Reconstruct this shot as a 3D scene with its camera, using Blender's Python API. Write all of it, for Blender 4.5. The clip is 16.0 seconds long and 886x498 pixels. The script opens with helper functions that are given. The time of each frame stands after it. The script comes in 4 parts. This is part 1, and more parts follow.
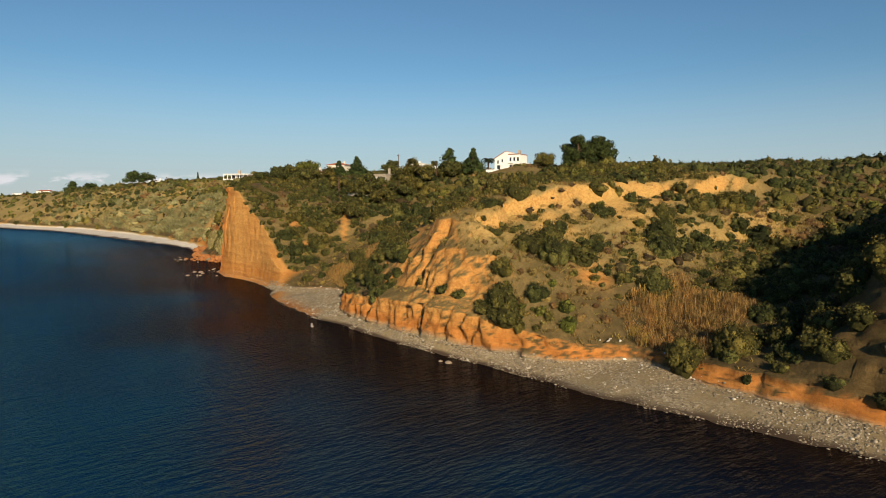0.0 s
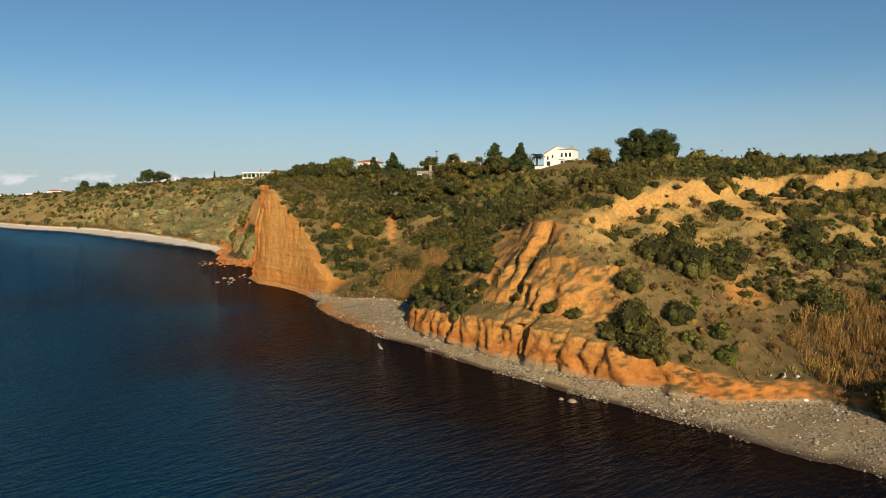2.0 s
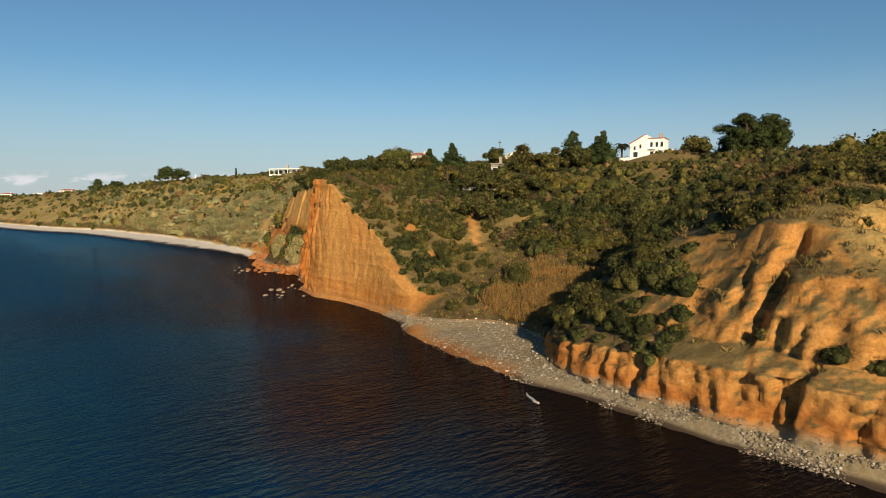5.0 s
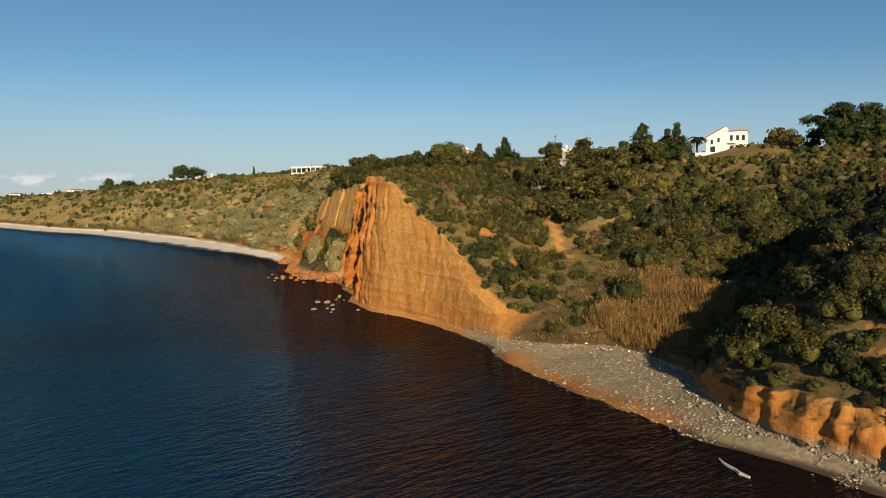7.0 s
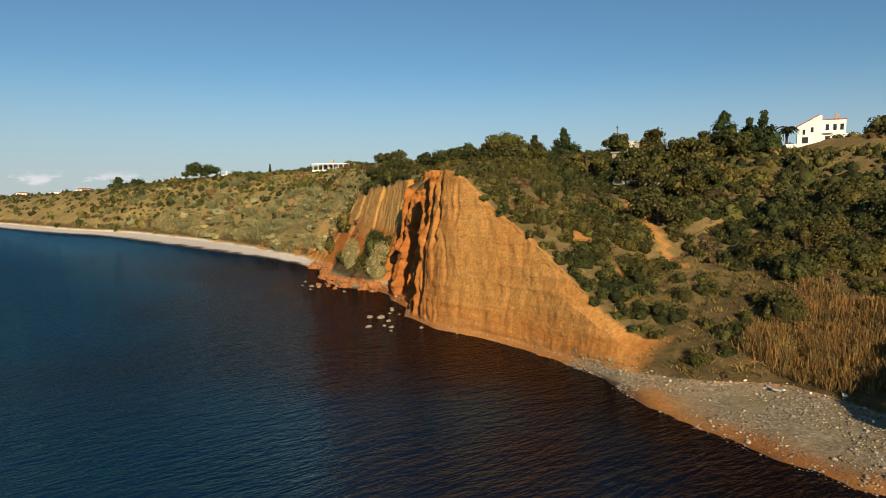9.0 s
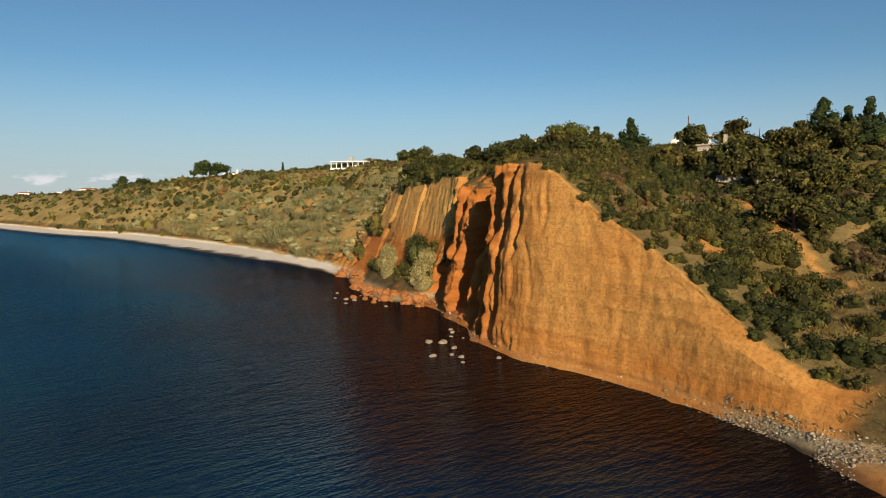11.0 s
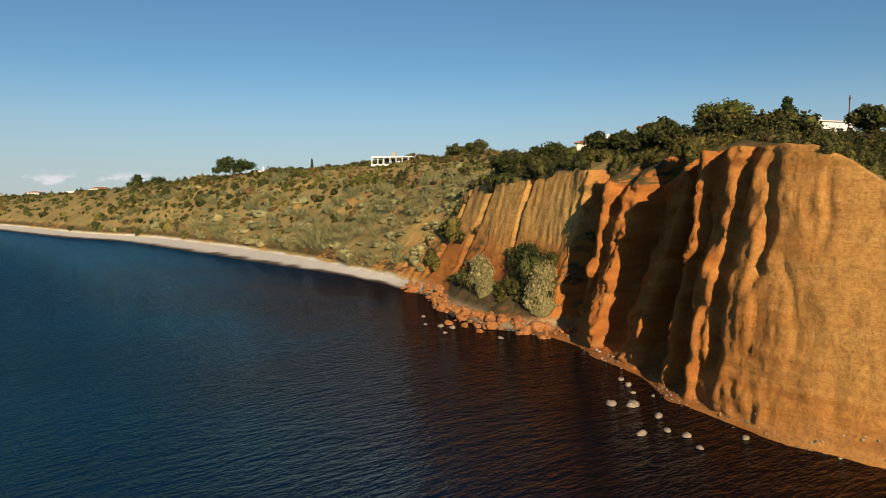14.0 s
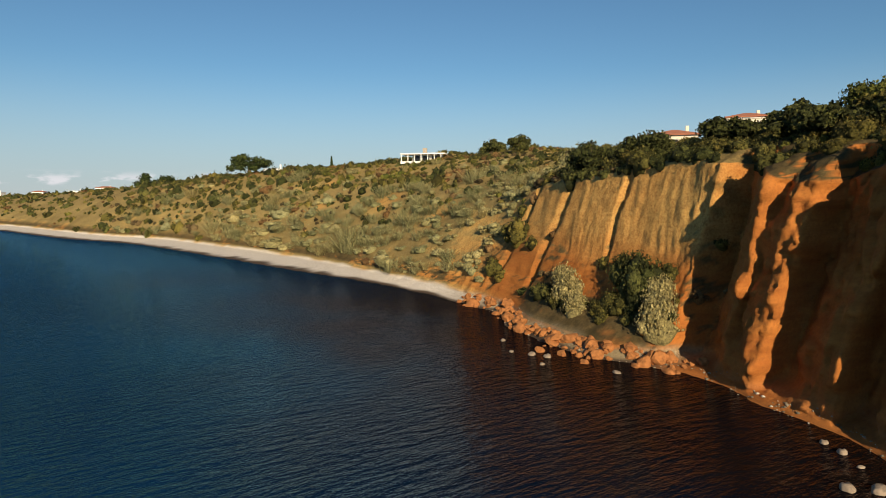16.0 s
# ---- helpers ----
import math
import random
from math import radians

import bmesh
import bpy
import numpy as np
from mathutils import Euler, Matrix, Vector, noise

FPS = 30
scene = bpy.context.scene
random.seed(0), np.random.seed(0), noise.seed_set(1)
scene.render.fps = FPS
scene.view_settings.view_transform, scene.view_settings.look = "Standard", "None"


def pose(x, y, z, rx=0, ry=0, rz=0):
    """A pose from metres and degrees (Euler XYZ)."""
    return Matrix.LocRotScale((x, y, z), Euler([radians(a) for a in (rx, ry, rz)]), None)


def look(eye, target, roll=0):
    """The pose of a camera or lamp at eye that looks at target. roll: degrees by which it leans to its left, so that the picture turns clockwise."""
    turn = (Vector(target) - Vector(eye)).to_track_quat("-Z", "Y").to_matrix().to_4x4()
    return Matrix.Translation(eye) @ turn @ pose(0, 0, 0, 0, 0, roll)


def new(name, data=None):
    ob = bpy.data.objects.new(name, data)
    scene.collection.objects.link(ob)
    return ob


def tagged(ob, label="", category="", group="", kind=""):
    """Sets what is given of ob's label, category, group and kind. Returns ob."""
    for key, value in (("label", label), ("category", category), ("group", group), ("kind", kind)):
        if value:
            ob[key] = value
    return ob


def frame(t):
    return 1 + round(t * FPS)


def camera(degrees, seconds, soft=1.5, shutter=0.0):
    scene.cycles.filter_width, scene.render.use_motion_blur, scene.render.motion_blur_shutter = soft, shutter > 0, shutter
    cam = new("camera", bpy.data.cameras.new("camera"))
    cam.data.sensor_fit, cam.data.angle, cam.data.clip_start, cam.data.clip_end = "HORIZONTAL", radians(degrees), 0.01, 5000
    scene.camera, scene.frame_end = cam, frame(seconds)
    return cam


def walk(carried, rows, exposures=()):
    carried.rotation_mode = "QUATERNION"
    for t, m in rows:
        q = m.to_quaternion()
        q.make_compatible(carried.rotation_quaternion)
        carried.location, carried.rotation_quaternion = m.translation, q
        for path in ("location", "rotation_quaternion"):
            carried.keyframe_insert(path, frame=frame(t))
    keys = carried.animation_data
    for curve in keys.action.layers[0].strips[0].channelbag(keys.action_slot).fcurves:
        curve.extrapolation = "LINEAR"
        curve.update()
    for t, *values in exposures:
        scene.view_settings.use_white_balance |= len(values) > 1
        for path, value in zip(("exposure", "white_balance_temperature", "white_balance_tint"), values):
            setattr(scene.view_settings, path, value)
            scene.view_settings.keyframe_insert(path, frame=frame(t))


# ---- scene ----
# x points inland, y along the coast in the line of flight, the sea lies at z = 0
cam = camera(71.3, 16.0, 0.9)
METRES, EYE, TILT, LEAN, TURN = 150.0, 20.1, -5.0, 0.0, -35.68
ROWS = [
    (0.0, 0.0, 0.0, 0.0, -0.0, 0.0, -0.0),
    (0.5, -0.0168, 0.0258, 0.0018, 0.11, 0.04, -0.04),
    (1.0, -0.0354, 0.0501, 0.0034, 0.26, 0.07, -0.08),
    (1.5, -0.0549, 0.0736, 0.0053, 0.43, 0.01, -0.02),
    (2.0, -0.0742, 0.0974, 0.0069, 0.61, -0.03, 0.02),
    (2.5, -0.0936, 0.1213, 0.0082, 0.76, -0.06, 0.04),
    (3.0, -0.1115, 0.145, 0.0094, 0.87, -0.1, 0.1),
    (3.5, -0.1282, 0.1708, 0.0108, 0.96, -0.13, 0.13),
    (4.0, -0.145, 0.1973, 0.0128, 1.05, -0.11, 0.13),
    (4.5, -0.1634, 0.2229, 0.0145, 1.16, -0.11, 0.11),
    (5.0, -0.1816, 0.2497, 0.0158, 1.31, -0.11, 0.12),
    (7.5, -0.2797, 0.3716, 0.0262, 1.9, -0.18, 0.16),
    (8.0, -0.2985, 0.3966, 0.0277, 2.03, -0.21, 0.18),
    (10.5, -0.3794, 0.5308, 0.0372, 2.46, -0.2, 0.12),
    (11.0, -0.3963, 0.5573, 0.0391, 2.54, -0.19, 0.1),
    (11.5, -0.4136, 0.5837, 0.0414, 2.65, -0.21, 0.12),
    (12.0, -0.4328, 0.6086, 0.0432, 2.75, -0.17, 0.06),
    (12.5, -0.4527, 0.6326, 0.0447, 2.86, -0.18, 0.04),
    (13.0, -0.4723, 0.6569, 0.0467, 2.99, -0.23, 0.08),
    (13.5, -0.4904, 0.6827, 0.0493, 3.09, -0.27, 0.13),
    (14.0, -0.509, 0.7079, 0.0513, 3.14, -0.23, 0.08),
    (14.5, -0.5269, 0.734, 0.053, 3.23, -0.2, -0.0),
    (15.0, -0.5447, 0.7598, 0.0542, 3.3, -0.15, -0.08),
    (15.5, -0.5618, 0.7865, 0.0553, 3.41, -0.08, -0.18),
    (16.0, -0.5814, 0.8096, 0.0581, 3.44, -0.15, -0.11),
]
walk(cam, [(t, pose(0, 0, EYE, TILT, LEAN, TURN) @ pose(METRES * x, METRES * y, METRES * z, 90 + pitch, roll, yaw)) for t, x, y, z, yaw, pitch, roll in ROWS])

# ---- sun and sky ----
SUN_AZ, SUN_EL = radians(202.5), radians(22.0)      # azimuth from +y towards +x
sun_way = Vector((math.sin(SUN_AZ) * math.cos(SUN_EL), math.cos(SUN_AZ) * math.cos(SUN_EL), math.sin(SUN_EL)))
sun_data = bpy.data.lights.new("sun", "SUN")
sun_data.energy, sun_data.angle, sun_data.color = 6.7, radians(0.55), (1.0, 0.79, 0.52)
sun = new("sun", sun_data)
sun.matrix_world = look(sun_way * 100, (0, 0, 0))

world = bpy.data.worlds.new("world")
scene.world = world
world.use_nodes = True
wn, wl = world.node_tree.nodes, world.node_tree.links
wn.clear()
w_out, w_bg, w_sky = wn.new("ShaderNodeOutputWorld"), wn.new("ShaderNodeBackground"), wn.new("ShaderNodeTexSky")
w_sky.sky_type, w_sky.sun_disc, w_sky.sun_elevation, w_sky.sun_rotation = "NISHITA", False, SUN_EL, SUN_AZ
w_sky.air_density, w_sky.dust_density, w_sky.ozone_density = 1.0, 0.0, 5.0
w_bg.inputs["Strength"].default_value = 0.087
# a low bank of white cloud over the far shore, and haze under it
w_dir = wn.new("ShaderNodeTexCoord").outputs["Generated"]
w_sep = wn.new("ShaderNodeSeparateXYZ")
wl.new(w_dir, w_sep.inputs[0])


def w_range(value, a, b, c=0.0, d=1.0):
    node = wn.new("ShaderNodeMapRange")
    node.interpolation_type = "SMOOTHSTEP"
    for socket, v in zip(node.inputs[1:5], (a, b, c, d)):
        socket.default_value = v
    wl.new(value, node.inputs[0])
    return node.outputs[0]


def w_times(a, b):
    node = wn.new("ShaderNodeMath")
    node.operation = "MULTIPLY"
    wl.new(a, node.inputs[0]), wl.new(b, node.inputs[1])
    return node.outputs[0]


def w_mix(fac, a, colour):
    node = wn.new("ShaderNodeMix")
    node.data_type = "RGBA"
    wl.new(fac, node.inputs[0]), wl.new(a, node.inputs[6])
    node.inputs[7].default_value = (*colour, 1)
    return node.outputs[2]


w_map = wn.new("ShaderNodeMapping")
w_map.inputs["Scale"].default_value = (16, 16, 46)
wl.new(w_dir, w_map.inputs["Vector"])
w_noise = wn.new("ShaderNodeTexNoise")
w_noise.inputs["Scale"].default_value, w_noise.inputs["Detail"].default_value = 1.6, 7.0
wl.new(w_map.outputs[0], w_noise.inputs["Vector"])
w_band = w_times(w_range(w_sep.outputs["Z"], 0.010, 0.017), w_range(w_sep.outputs["Z"], 0.036, 0.020))
w_cloud = w_times(w_times(w_range(w_noise.outputs["Fac"], 0.44, 0.58), w_band), w_range(w_sep.outputs["X"], 0.42, 0.30))
w_haze = w_range(w_sep.outputs["Z"], 0.20, 0.0, 0.0, 0.75)
w_clear = wn.new("ShaderNodeMix")
w_clear.data_type, w_clear.blend_type = "RGBA", "MULTIPLY"
w_clear.inputs[0].default_value, w_clear.inputs[7].default_value = 1.0, (0.89, 1.01, 0.955, 1)
wl.new(w_sky.outputs[0], w_clear.inputs[6])
w_colour = w_mix(w_cloud, w_mix(w_haze, w_clear.outputs[2], (4.9, 5.6, 6.5)), (8.6, 8.6, 8.9))
wl.new(w_colour, w_bg.inputs["Color"])
wl.new(w_bg.outputs[0], w_out.inputs["Surface"])


# ---- noise for the land forms ----
def hash3(i, j, k):
    h = (i.astype(np.int64) * 374761393 + j.astype(np.int64) * 668265263 + k.astype(np.int64) * 2147483647) & 0xFFFFFFFF
    h = ((h ^ (h >> 13)) * 1274126177) & 0xFFFFFFFF
    return ((h ^ (h >> 16)) & 0xFFFF) / 32767.5 - 1.0


def vnoise(x, y, z=0.0):
    x, y, z = np.broadcast_arrays(np.asarray(x, float), np.asarray(y, float), np.asarray(z, float))
    i, j, k = np.floor(x), np.floor(y), np.floor(z)
    fx, fy, fz = x - i, y - j, z - k
    fx, fy, fz = fx * fx * (3 - 2 * fx), fy * fy * (3 - 2 * fy), fz * fz * (3 - 2 * fz)
    total = 0
    for a in (0, 1):
        for b in (0, 1):
            for c in (0, 1):
                total = total + hash3(i + a, j + b, k + c) * (fx if a else 1 - fx) * (fy if b else 1 - fy) * (fz if c else 1 - fz)
    return total


def fbm(x, y, z=0.0, octaves=4, gain=0.5):
    total, amp, f = 0, 1.0, 1.0
    for o in range(octaves):
        total = total + amp * vnoise(np.asarray(x) * f + 17.3 * o, np.asarray(y) * f + 5.1 * o, np.asarray(z) * f + 9.7 * o)
        amp, f = amp * gain, f * 2.03
    return total


def smooth(a, b, v):
    u = np.clip((v - a) / (b - a), 0, 1)
    return u * u * (3 - 2 * u)


def bump(v, at, width):
    return np.exp(-((v - at) / width) ** 2)


# ---- materials ----
def material(name, rough=0.9, spec=0.2):
    m = bpy.data.materials.new(name)
    m.use_nodes = True
    bsdf = m.node_tree.nodes["Principled BSDF"]
    bsdf.inputs["Roughness"].default_value = rough
    bsdf.inputs["Specular IOR Level"].default_value = spec
    return m, m.node_tree.nodes, m.node_tree.links, bsdf


def tex(nodes, links, scale, detail=5.0, rough=0.6, coord=None, stretch=None):
    n = nodes.new("ShaderNodeTexNoise")
    n.inputs["Scale"].default_value, n.inputs["Detail"].default_value, n.inputs["Roughness"].default_value = scale, detail, rough
    if coord is not None:
        if stretch:
            mp = nodes.new("ShaderNodeMapping")
            mp.inputs["Scale"].default_value = stretch
            links.new(coord, mp.inputs["Vector"])
            coord = mp.outputs[0]
        links.new(coord, n.inputs["Vector"])
    return n.outputs["Fac"]


def ramp(nodes, links, fac, stops):
    r = nodes.new("ShaderNodeValToRGB")
    els = r.color_ramp.elements
    while len(els) < len(stops):
        els.new(0.5)
    for e, (p, c) in zip(els, stops):
        e.position, e.color = p, (*c, 1)
    links.new(fac, r.inputs[0])
    return r.outputs[0]


def mix(nodes, links, fac, a, b, blend="MIX"):
    n = nodes.new("ShaderNodeMix")
    n.data_type, n.blend_type = "RGBA", blend
    if isinstance(fac, (int, float)):
        n.inputs[0].default_value = fac
    else:
        links.new(fac, n.inputs[0])
    for sock, v in ((n.inputs[6], a), (n.inputs[7], b)):
        if isinstance(v, tuple):
            sock.default_value = (*v, 1)
        else:
            links.new(v, sock)
    return n.outputs[2]


def relief(nodes, links, bsdf, height, strength, distance):
    b = nodes.new("ShaderNodeBump")
    b.inputs["Strength"].default_value, b.inputs["Distance"].default_value = strength, distance
    links.new(height, b.inputs["Height"])
    links.new(b.outputs[0], bsdf.inputs["Normal"])
    return b


def attribute(nodes, name):
    a = nodes.new("ShaderNodeAttribute")
    a.attribute_name = name
    return a.outputs["Fac"]


def position(nodes):
    return nodes.new("ShaderNodeNewGeometry").outputs["Position"]


def land_material():
    m, n, l, bsdf = material("coastal_earth", 0.95, 0.1)
    p = position(n)
    # clay: ochre beds that lie level, rust stains that run down
    bed = tex(n, l, 0.5, 6, 0.65, p, (0.25, 0.25, 1.6))
    streak = tex(n, l, 0.9, 6, 0.7, p, (1.2, 1.2, 0.12))
    flake = tex(n, l, 2.0, 8, 0.78, p, (1.0, 1.0, 0.45))
    grit = tex(n, l, 3.0, 8, 0.75, p)
    clay = ramp(n, l, bed, [(0.25, (0.37, 0.140, 0.030)), (0.45, (0.47, 0.205, 0.050)), (0.6, (0.54, 0.260, 0.072)), (0.78, (0.56, 0.31, 0.100))])
    clay = mix(n, l, ramp(n, l, streak, [(0.46, (0, 0, 0)), (0.70, (0.3, 0.3, 0.3))]), clay, (0.32, 0.115, 0.028))
    clay = mix(n, l, attribute(n, "rust"), clay, ramp(n, l, bed, [(0.3, (0.32, 0.105, 0.025)), (0.7, (0.46, 0.180, 0.043))]))
    clay = mix(n, l, attribute(n, "pale"), clay, ramp(n, l, grit, [(0.3, (0.42, 0.265, 0.085)), (0.7, (0.58, 0.385, 0.130))]))
    clay = mix(n, l, ramp(n, l, grit, [(0.35, (0.55, 0.55, 0.55)), (0.55, (0, 0, 0))]), clay, (0.22, 0.08, 0.025))
    # dry turf and litter
    turf = ramp(n, l, tex(n, l, 0.35, 8, 0.7, p), [(0.3, (0.045, 0.036, 0.016)), (0.48, (0.095, 0.070, 0.030)), (0.62, (0.15, 0.105, 0.045)), (0.75, (0.09, 0.085, 0.03))])
    turf = mix(n, l, ramp(n, l, grit, [(0.4, (0.6, 0.6, 0.6)), (0.62, (0, 0, 0))]), turf, (0.05, 0.04, 0.02))
    straw = ramp(n, l, grit, [(0.3, (0.17, 0.12, 0.042)), (0.5, (0.32, 0.24, 0.092)), (0.7, (0.41, 0.32, 0.135))])
    turf = mix(n, l, attribute(n, "pale"), turf, straw)
    # shingle
    vor = n.new("ShaderNodeTexVoronoi")
    vor.inputs["Scale"].default_value = 4.5
    l.new(p, vor.inputs["Vector"])
    stone = ramp(n, l, vor.outputs["Color"], [(0.0, (0.15, 0.122, 0.080)), (0.5, (0.27, 0.225, 0.150)), (1.0, (0.40, 0.345, 0.245))])
    sand = ramp(n, l, grit, [(0.3, (0.18, 0.140, 0.080)), (0.7, (0.33, 0.265, 0.155))])
    shore = mix(n, l, ramp(n, l, tex(n, l, 0.3, 4, 0.6, p), [(0.42, (0, 0, 0)), (0.58, (1, 1, 1))]), sand, stone)
    shore = mix(n, l, attribute(n, "pale"), shore, ramp(n, l, vor.outputs["Color"], [(0.0, (0.50, 0.46, 0.40)), (1.0, (0.74, 0.70, 0.64))]))
    wet = mix(n, l, attribute(n, "wet"), shore, (0.07, 0.05, 0.035))
    col = mix(n, l, attribute(n, "bare"), turf, clay)
    col = mix(n, l, attribute(n, "beach"), col, wet)
    l.new(col, bsdf.inputs["Base Color"])
    h = mix(n, l, 0.4, mix(n, l, 0.5, grit, flake), tex(n, l, 1.0, 6, 0.7, p, (0.35, 0.35, 2.6)))
    relief(n, l, bsdf, h, 1.0, 0.30)
    return m


def leaf_material(name, dark, mid, light):
    m, n, l, bsdf = material(name, 0.75, 0.15)
    island = n.new("ShaderNodeNewGeometry").outputs["Random Per Island"]
    tint = attribute(n, "tint")
    c = ramp(n, l, island, [(0.0, dark), (0.55, mid), (1.0, light)])
    hue = ramp(n, l, tint, [(0.0, (0.42, 0.50, 0.42)), (0.3, (0.85, 0.9, 0.8)), (0.55, (1.15, 1.02, 0.80)), (0.8, (1.35, 1.12, 0.82)), (1.0, (1.30, 1.40, 0.82))])
    c = mix(n, l, 1.0, c, hue, "MULTIPLY")
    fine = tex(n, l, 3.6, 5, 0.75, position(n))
    # noise hollows coloured dark, tops light: shade between leaf sprays painted in
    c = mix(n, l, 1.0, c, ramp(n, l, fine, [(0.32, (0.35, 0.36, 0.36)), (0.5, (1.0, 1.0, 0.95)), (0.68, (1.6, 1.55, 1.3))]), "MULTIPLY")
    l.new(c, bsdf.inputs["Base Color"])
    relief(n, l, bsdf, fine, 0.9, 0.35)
    return m


def plain(name, colour, rough=0.8, spread=0.15, scale=2.0, bumpy=0.1):
    m, n, l, bsdf = material(name, rough)
    p = position(n)
    f = tex(n, l, scale, 6, 0.65, p)
    lo = tuple(c * (1 - spread) for c in colour)
    hi = tuple(min(1, c * (1 + spread)) for c in colour)
    l.new(ramp(n, l, f, [(0.3, lo), (0.7, hi)]), bsdf.inputs["Base Color"])
    if bumpy:
        relief(n, l, bsdf, f, 0.6, bumpy)
    return m


def sea_material():
    m = bpy.data.materials.new("sea_water")
    m.use_nodes = True
    n, l = m.node_tree.nodes, m.node_tree.links
    n.clear()
    out, both = n.new("ShaderNodeOutputMaterial"), n.new("ShaderNodeMixShader")
    body, gloss = n.new("ShaderNodeBsdfDiffuse"), n.new("ShaderNodeBsdfGlossy")
    p = position(n)
    shallow = attribute(n, "shallow")
    deep = ramp(n, l, tex(n, l, 0.02, 3, 0.5, p), [(0.35, (0.0010, 0.012, 0.038)), (0.65, (0.0014, 0.018, 0.054))])
    # near-black inshore colour: cliffs' dark reflection painted over a weedy clay bottom
    weed_and_reflection = ramp(n, l, tex(n, l, 0.16, 5, 0.6, p), [(0.4, (0.0025, 0.003, 0.005)), (0.6, (0.006, 0.0045, 0.004))])
    l.new(mix(n, l, shallow, deep, weed_and_reflection), body.inputs["Color"])
    # wavelets facing every way: they mirror less of the low sky than a flat pool would
    # gloss tint stands in for it: bluer sky reflection offshore, dimmed reflection inshore
    l.new(mix(n, l, shallow, (0.20, 0.60, 1.0), (0.35, 0.29, 0.28)), gloss.inputs["Color"])
    gloss.inputs["Roughness"].default_value = 0.04
    wave = tex(n, l, 0.34, 3, 0.55, p, (0.6, 1.7, 1.0))
    chop = tex(n, l, 1.05, 4, 0.6, p, (0.6, 1.7, 1.0))
    b1, b2 = n.new("ShaderNodeBump"), n.new("ShaderNodeBump")
    b1.inputs["Strength"].default_value, b1.inputs["Distance"].default_value = 1.0, 0.42
    b2.inputs["Strength"].default_value, b2.inputs["Distance"].default_value = 1.0, 0.42
    l.new(wave, b1.inputs["Height"]), l.new(chop, b2.inputs["Height"])
    l.new(b1.outputs[0], b2.inputs["Normal"])
    l.new(b2.outputs[0], gloss.inputs["Normal"]), l.new(b2.outputs[0], body.inputs["Normal"])
    fresnel = n.new("ShaderNodeFresnel")
    fresnel.inputs["IOR"].default_value = 1.22
    l.new(b2.outputs[0], fresnel.inputs["Normal"])
    part_of = n.new("ShaderNodeMath")
    part_of.operation = "MULTIPLY"
    part_of.inputs[1].default_value = 0.9
    l.new(fresnel.outputs[0], part_of.inputs[0])
    l.new(part_of.outputs[0], both.inputs[0])
    l.new(body.outputs[0], both.inputs[1]), l.new(gloss.outputs[0], both.inputs[2])
    l.new(both.outputs[0], out.inputs["Surface"])
    return m


LAND = land_material()
SEA = sea_material()
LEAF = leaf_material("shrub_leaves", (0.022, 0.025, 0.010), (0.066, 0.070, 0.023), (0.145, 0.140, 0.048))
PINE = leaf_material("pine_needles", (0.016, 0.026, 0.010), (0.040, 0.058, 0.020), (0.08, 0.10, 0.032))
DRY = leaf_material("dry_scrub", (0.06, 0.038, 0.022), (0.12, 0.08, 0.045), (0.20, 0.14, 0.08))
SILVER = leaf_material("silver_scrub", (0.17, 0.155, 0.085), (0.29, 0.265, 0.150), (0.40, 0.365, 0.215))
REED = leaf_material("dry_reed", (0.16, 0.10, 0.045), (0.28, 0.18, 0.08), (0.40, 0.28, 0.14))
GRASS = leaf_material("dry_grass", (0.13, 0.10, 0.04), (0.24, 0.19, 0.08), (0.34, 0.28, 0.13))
BARK = plain("bark", (0.09, 0.06, 0.04), 0.95, 0.4, 6.0, 0.05)
ROCK = plain("shore_rock", (0.26, 0.21, 0.16), 0.85, 0.35, 2.5, 0.15)
CLAYROCK = plain("fallen_clay", (0.31, 0.130, 0.045), 0.95, 0.35, 2.0, 0.2)

# ---- the land: cross-sections of the coast, inland from the waterline ----
SECTIONS = []


def section(y, shore, toe, lower, middle, upper, back, slope, rise, plateau):
    """One profile of the coast at y: pairs of distance inland and height."""
    SECTIONS.append((y, [(-160, -9), (shore - 14, -1.6), (shore, 0.0), toe, lower, middle, upper, back, slope, rise, plateau, (520, plateau[1] + 4), (1500, plateau[1] + 12)]))


section(-260, 110, (118, 1.5), (121, 9), (125, 14), (130, 19), (150, 22), (170, 24), (190, 26), (220, 28))
section(-80, 75, (80, 1.5), (82, 8), (86, 13), (95, 19), (110, 22), (130, 25), (150, 27), (180, 29))
section(-20, 60, (65, 1.5), (67, 7), (70, 11), (78, 17), (90, 21), (110, 24), (135, 27), (180, 29))
section(6, 55.5, (60, 1.3), (61, 6), (63, 13), (70, 19), (85, 22.5), (105, 25), (130, 27), (180, 29))
section(20, 53.0, (57.8, 1.2), (58.8, 4.6), (60.6, 9.5), (66, 15.5), (80, 20.5), (100, 24.5), (125, 26.5), (170, 29))
section(30, 50.4, (57.2, 1.2), (58.2, 3.2), (61.5, 5), (68, 7), (82, 11), (98, 16.5), (122, 23), (165, 28))
section(42, 47.6, (57.2, 1.5), (58.4, 3), (62, 5), (68, 7), (82, 9.5), (98, 12.5), (118, 18.5), (160, 27.5))
section(50, 46.6, (49.8, 1.2), (51, 3.5), (55.5, 6.5), (62, 9), (73, 10.5), (95, 13.2), (112, 19), (155, 27.5))
section(55, 45.8, (48.4, 1.2), (49, 4.6), (51, 6.2), (55, 9.6), (62, 11.6), (76, 13.4), (106, 20), (150, 27))
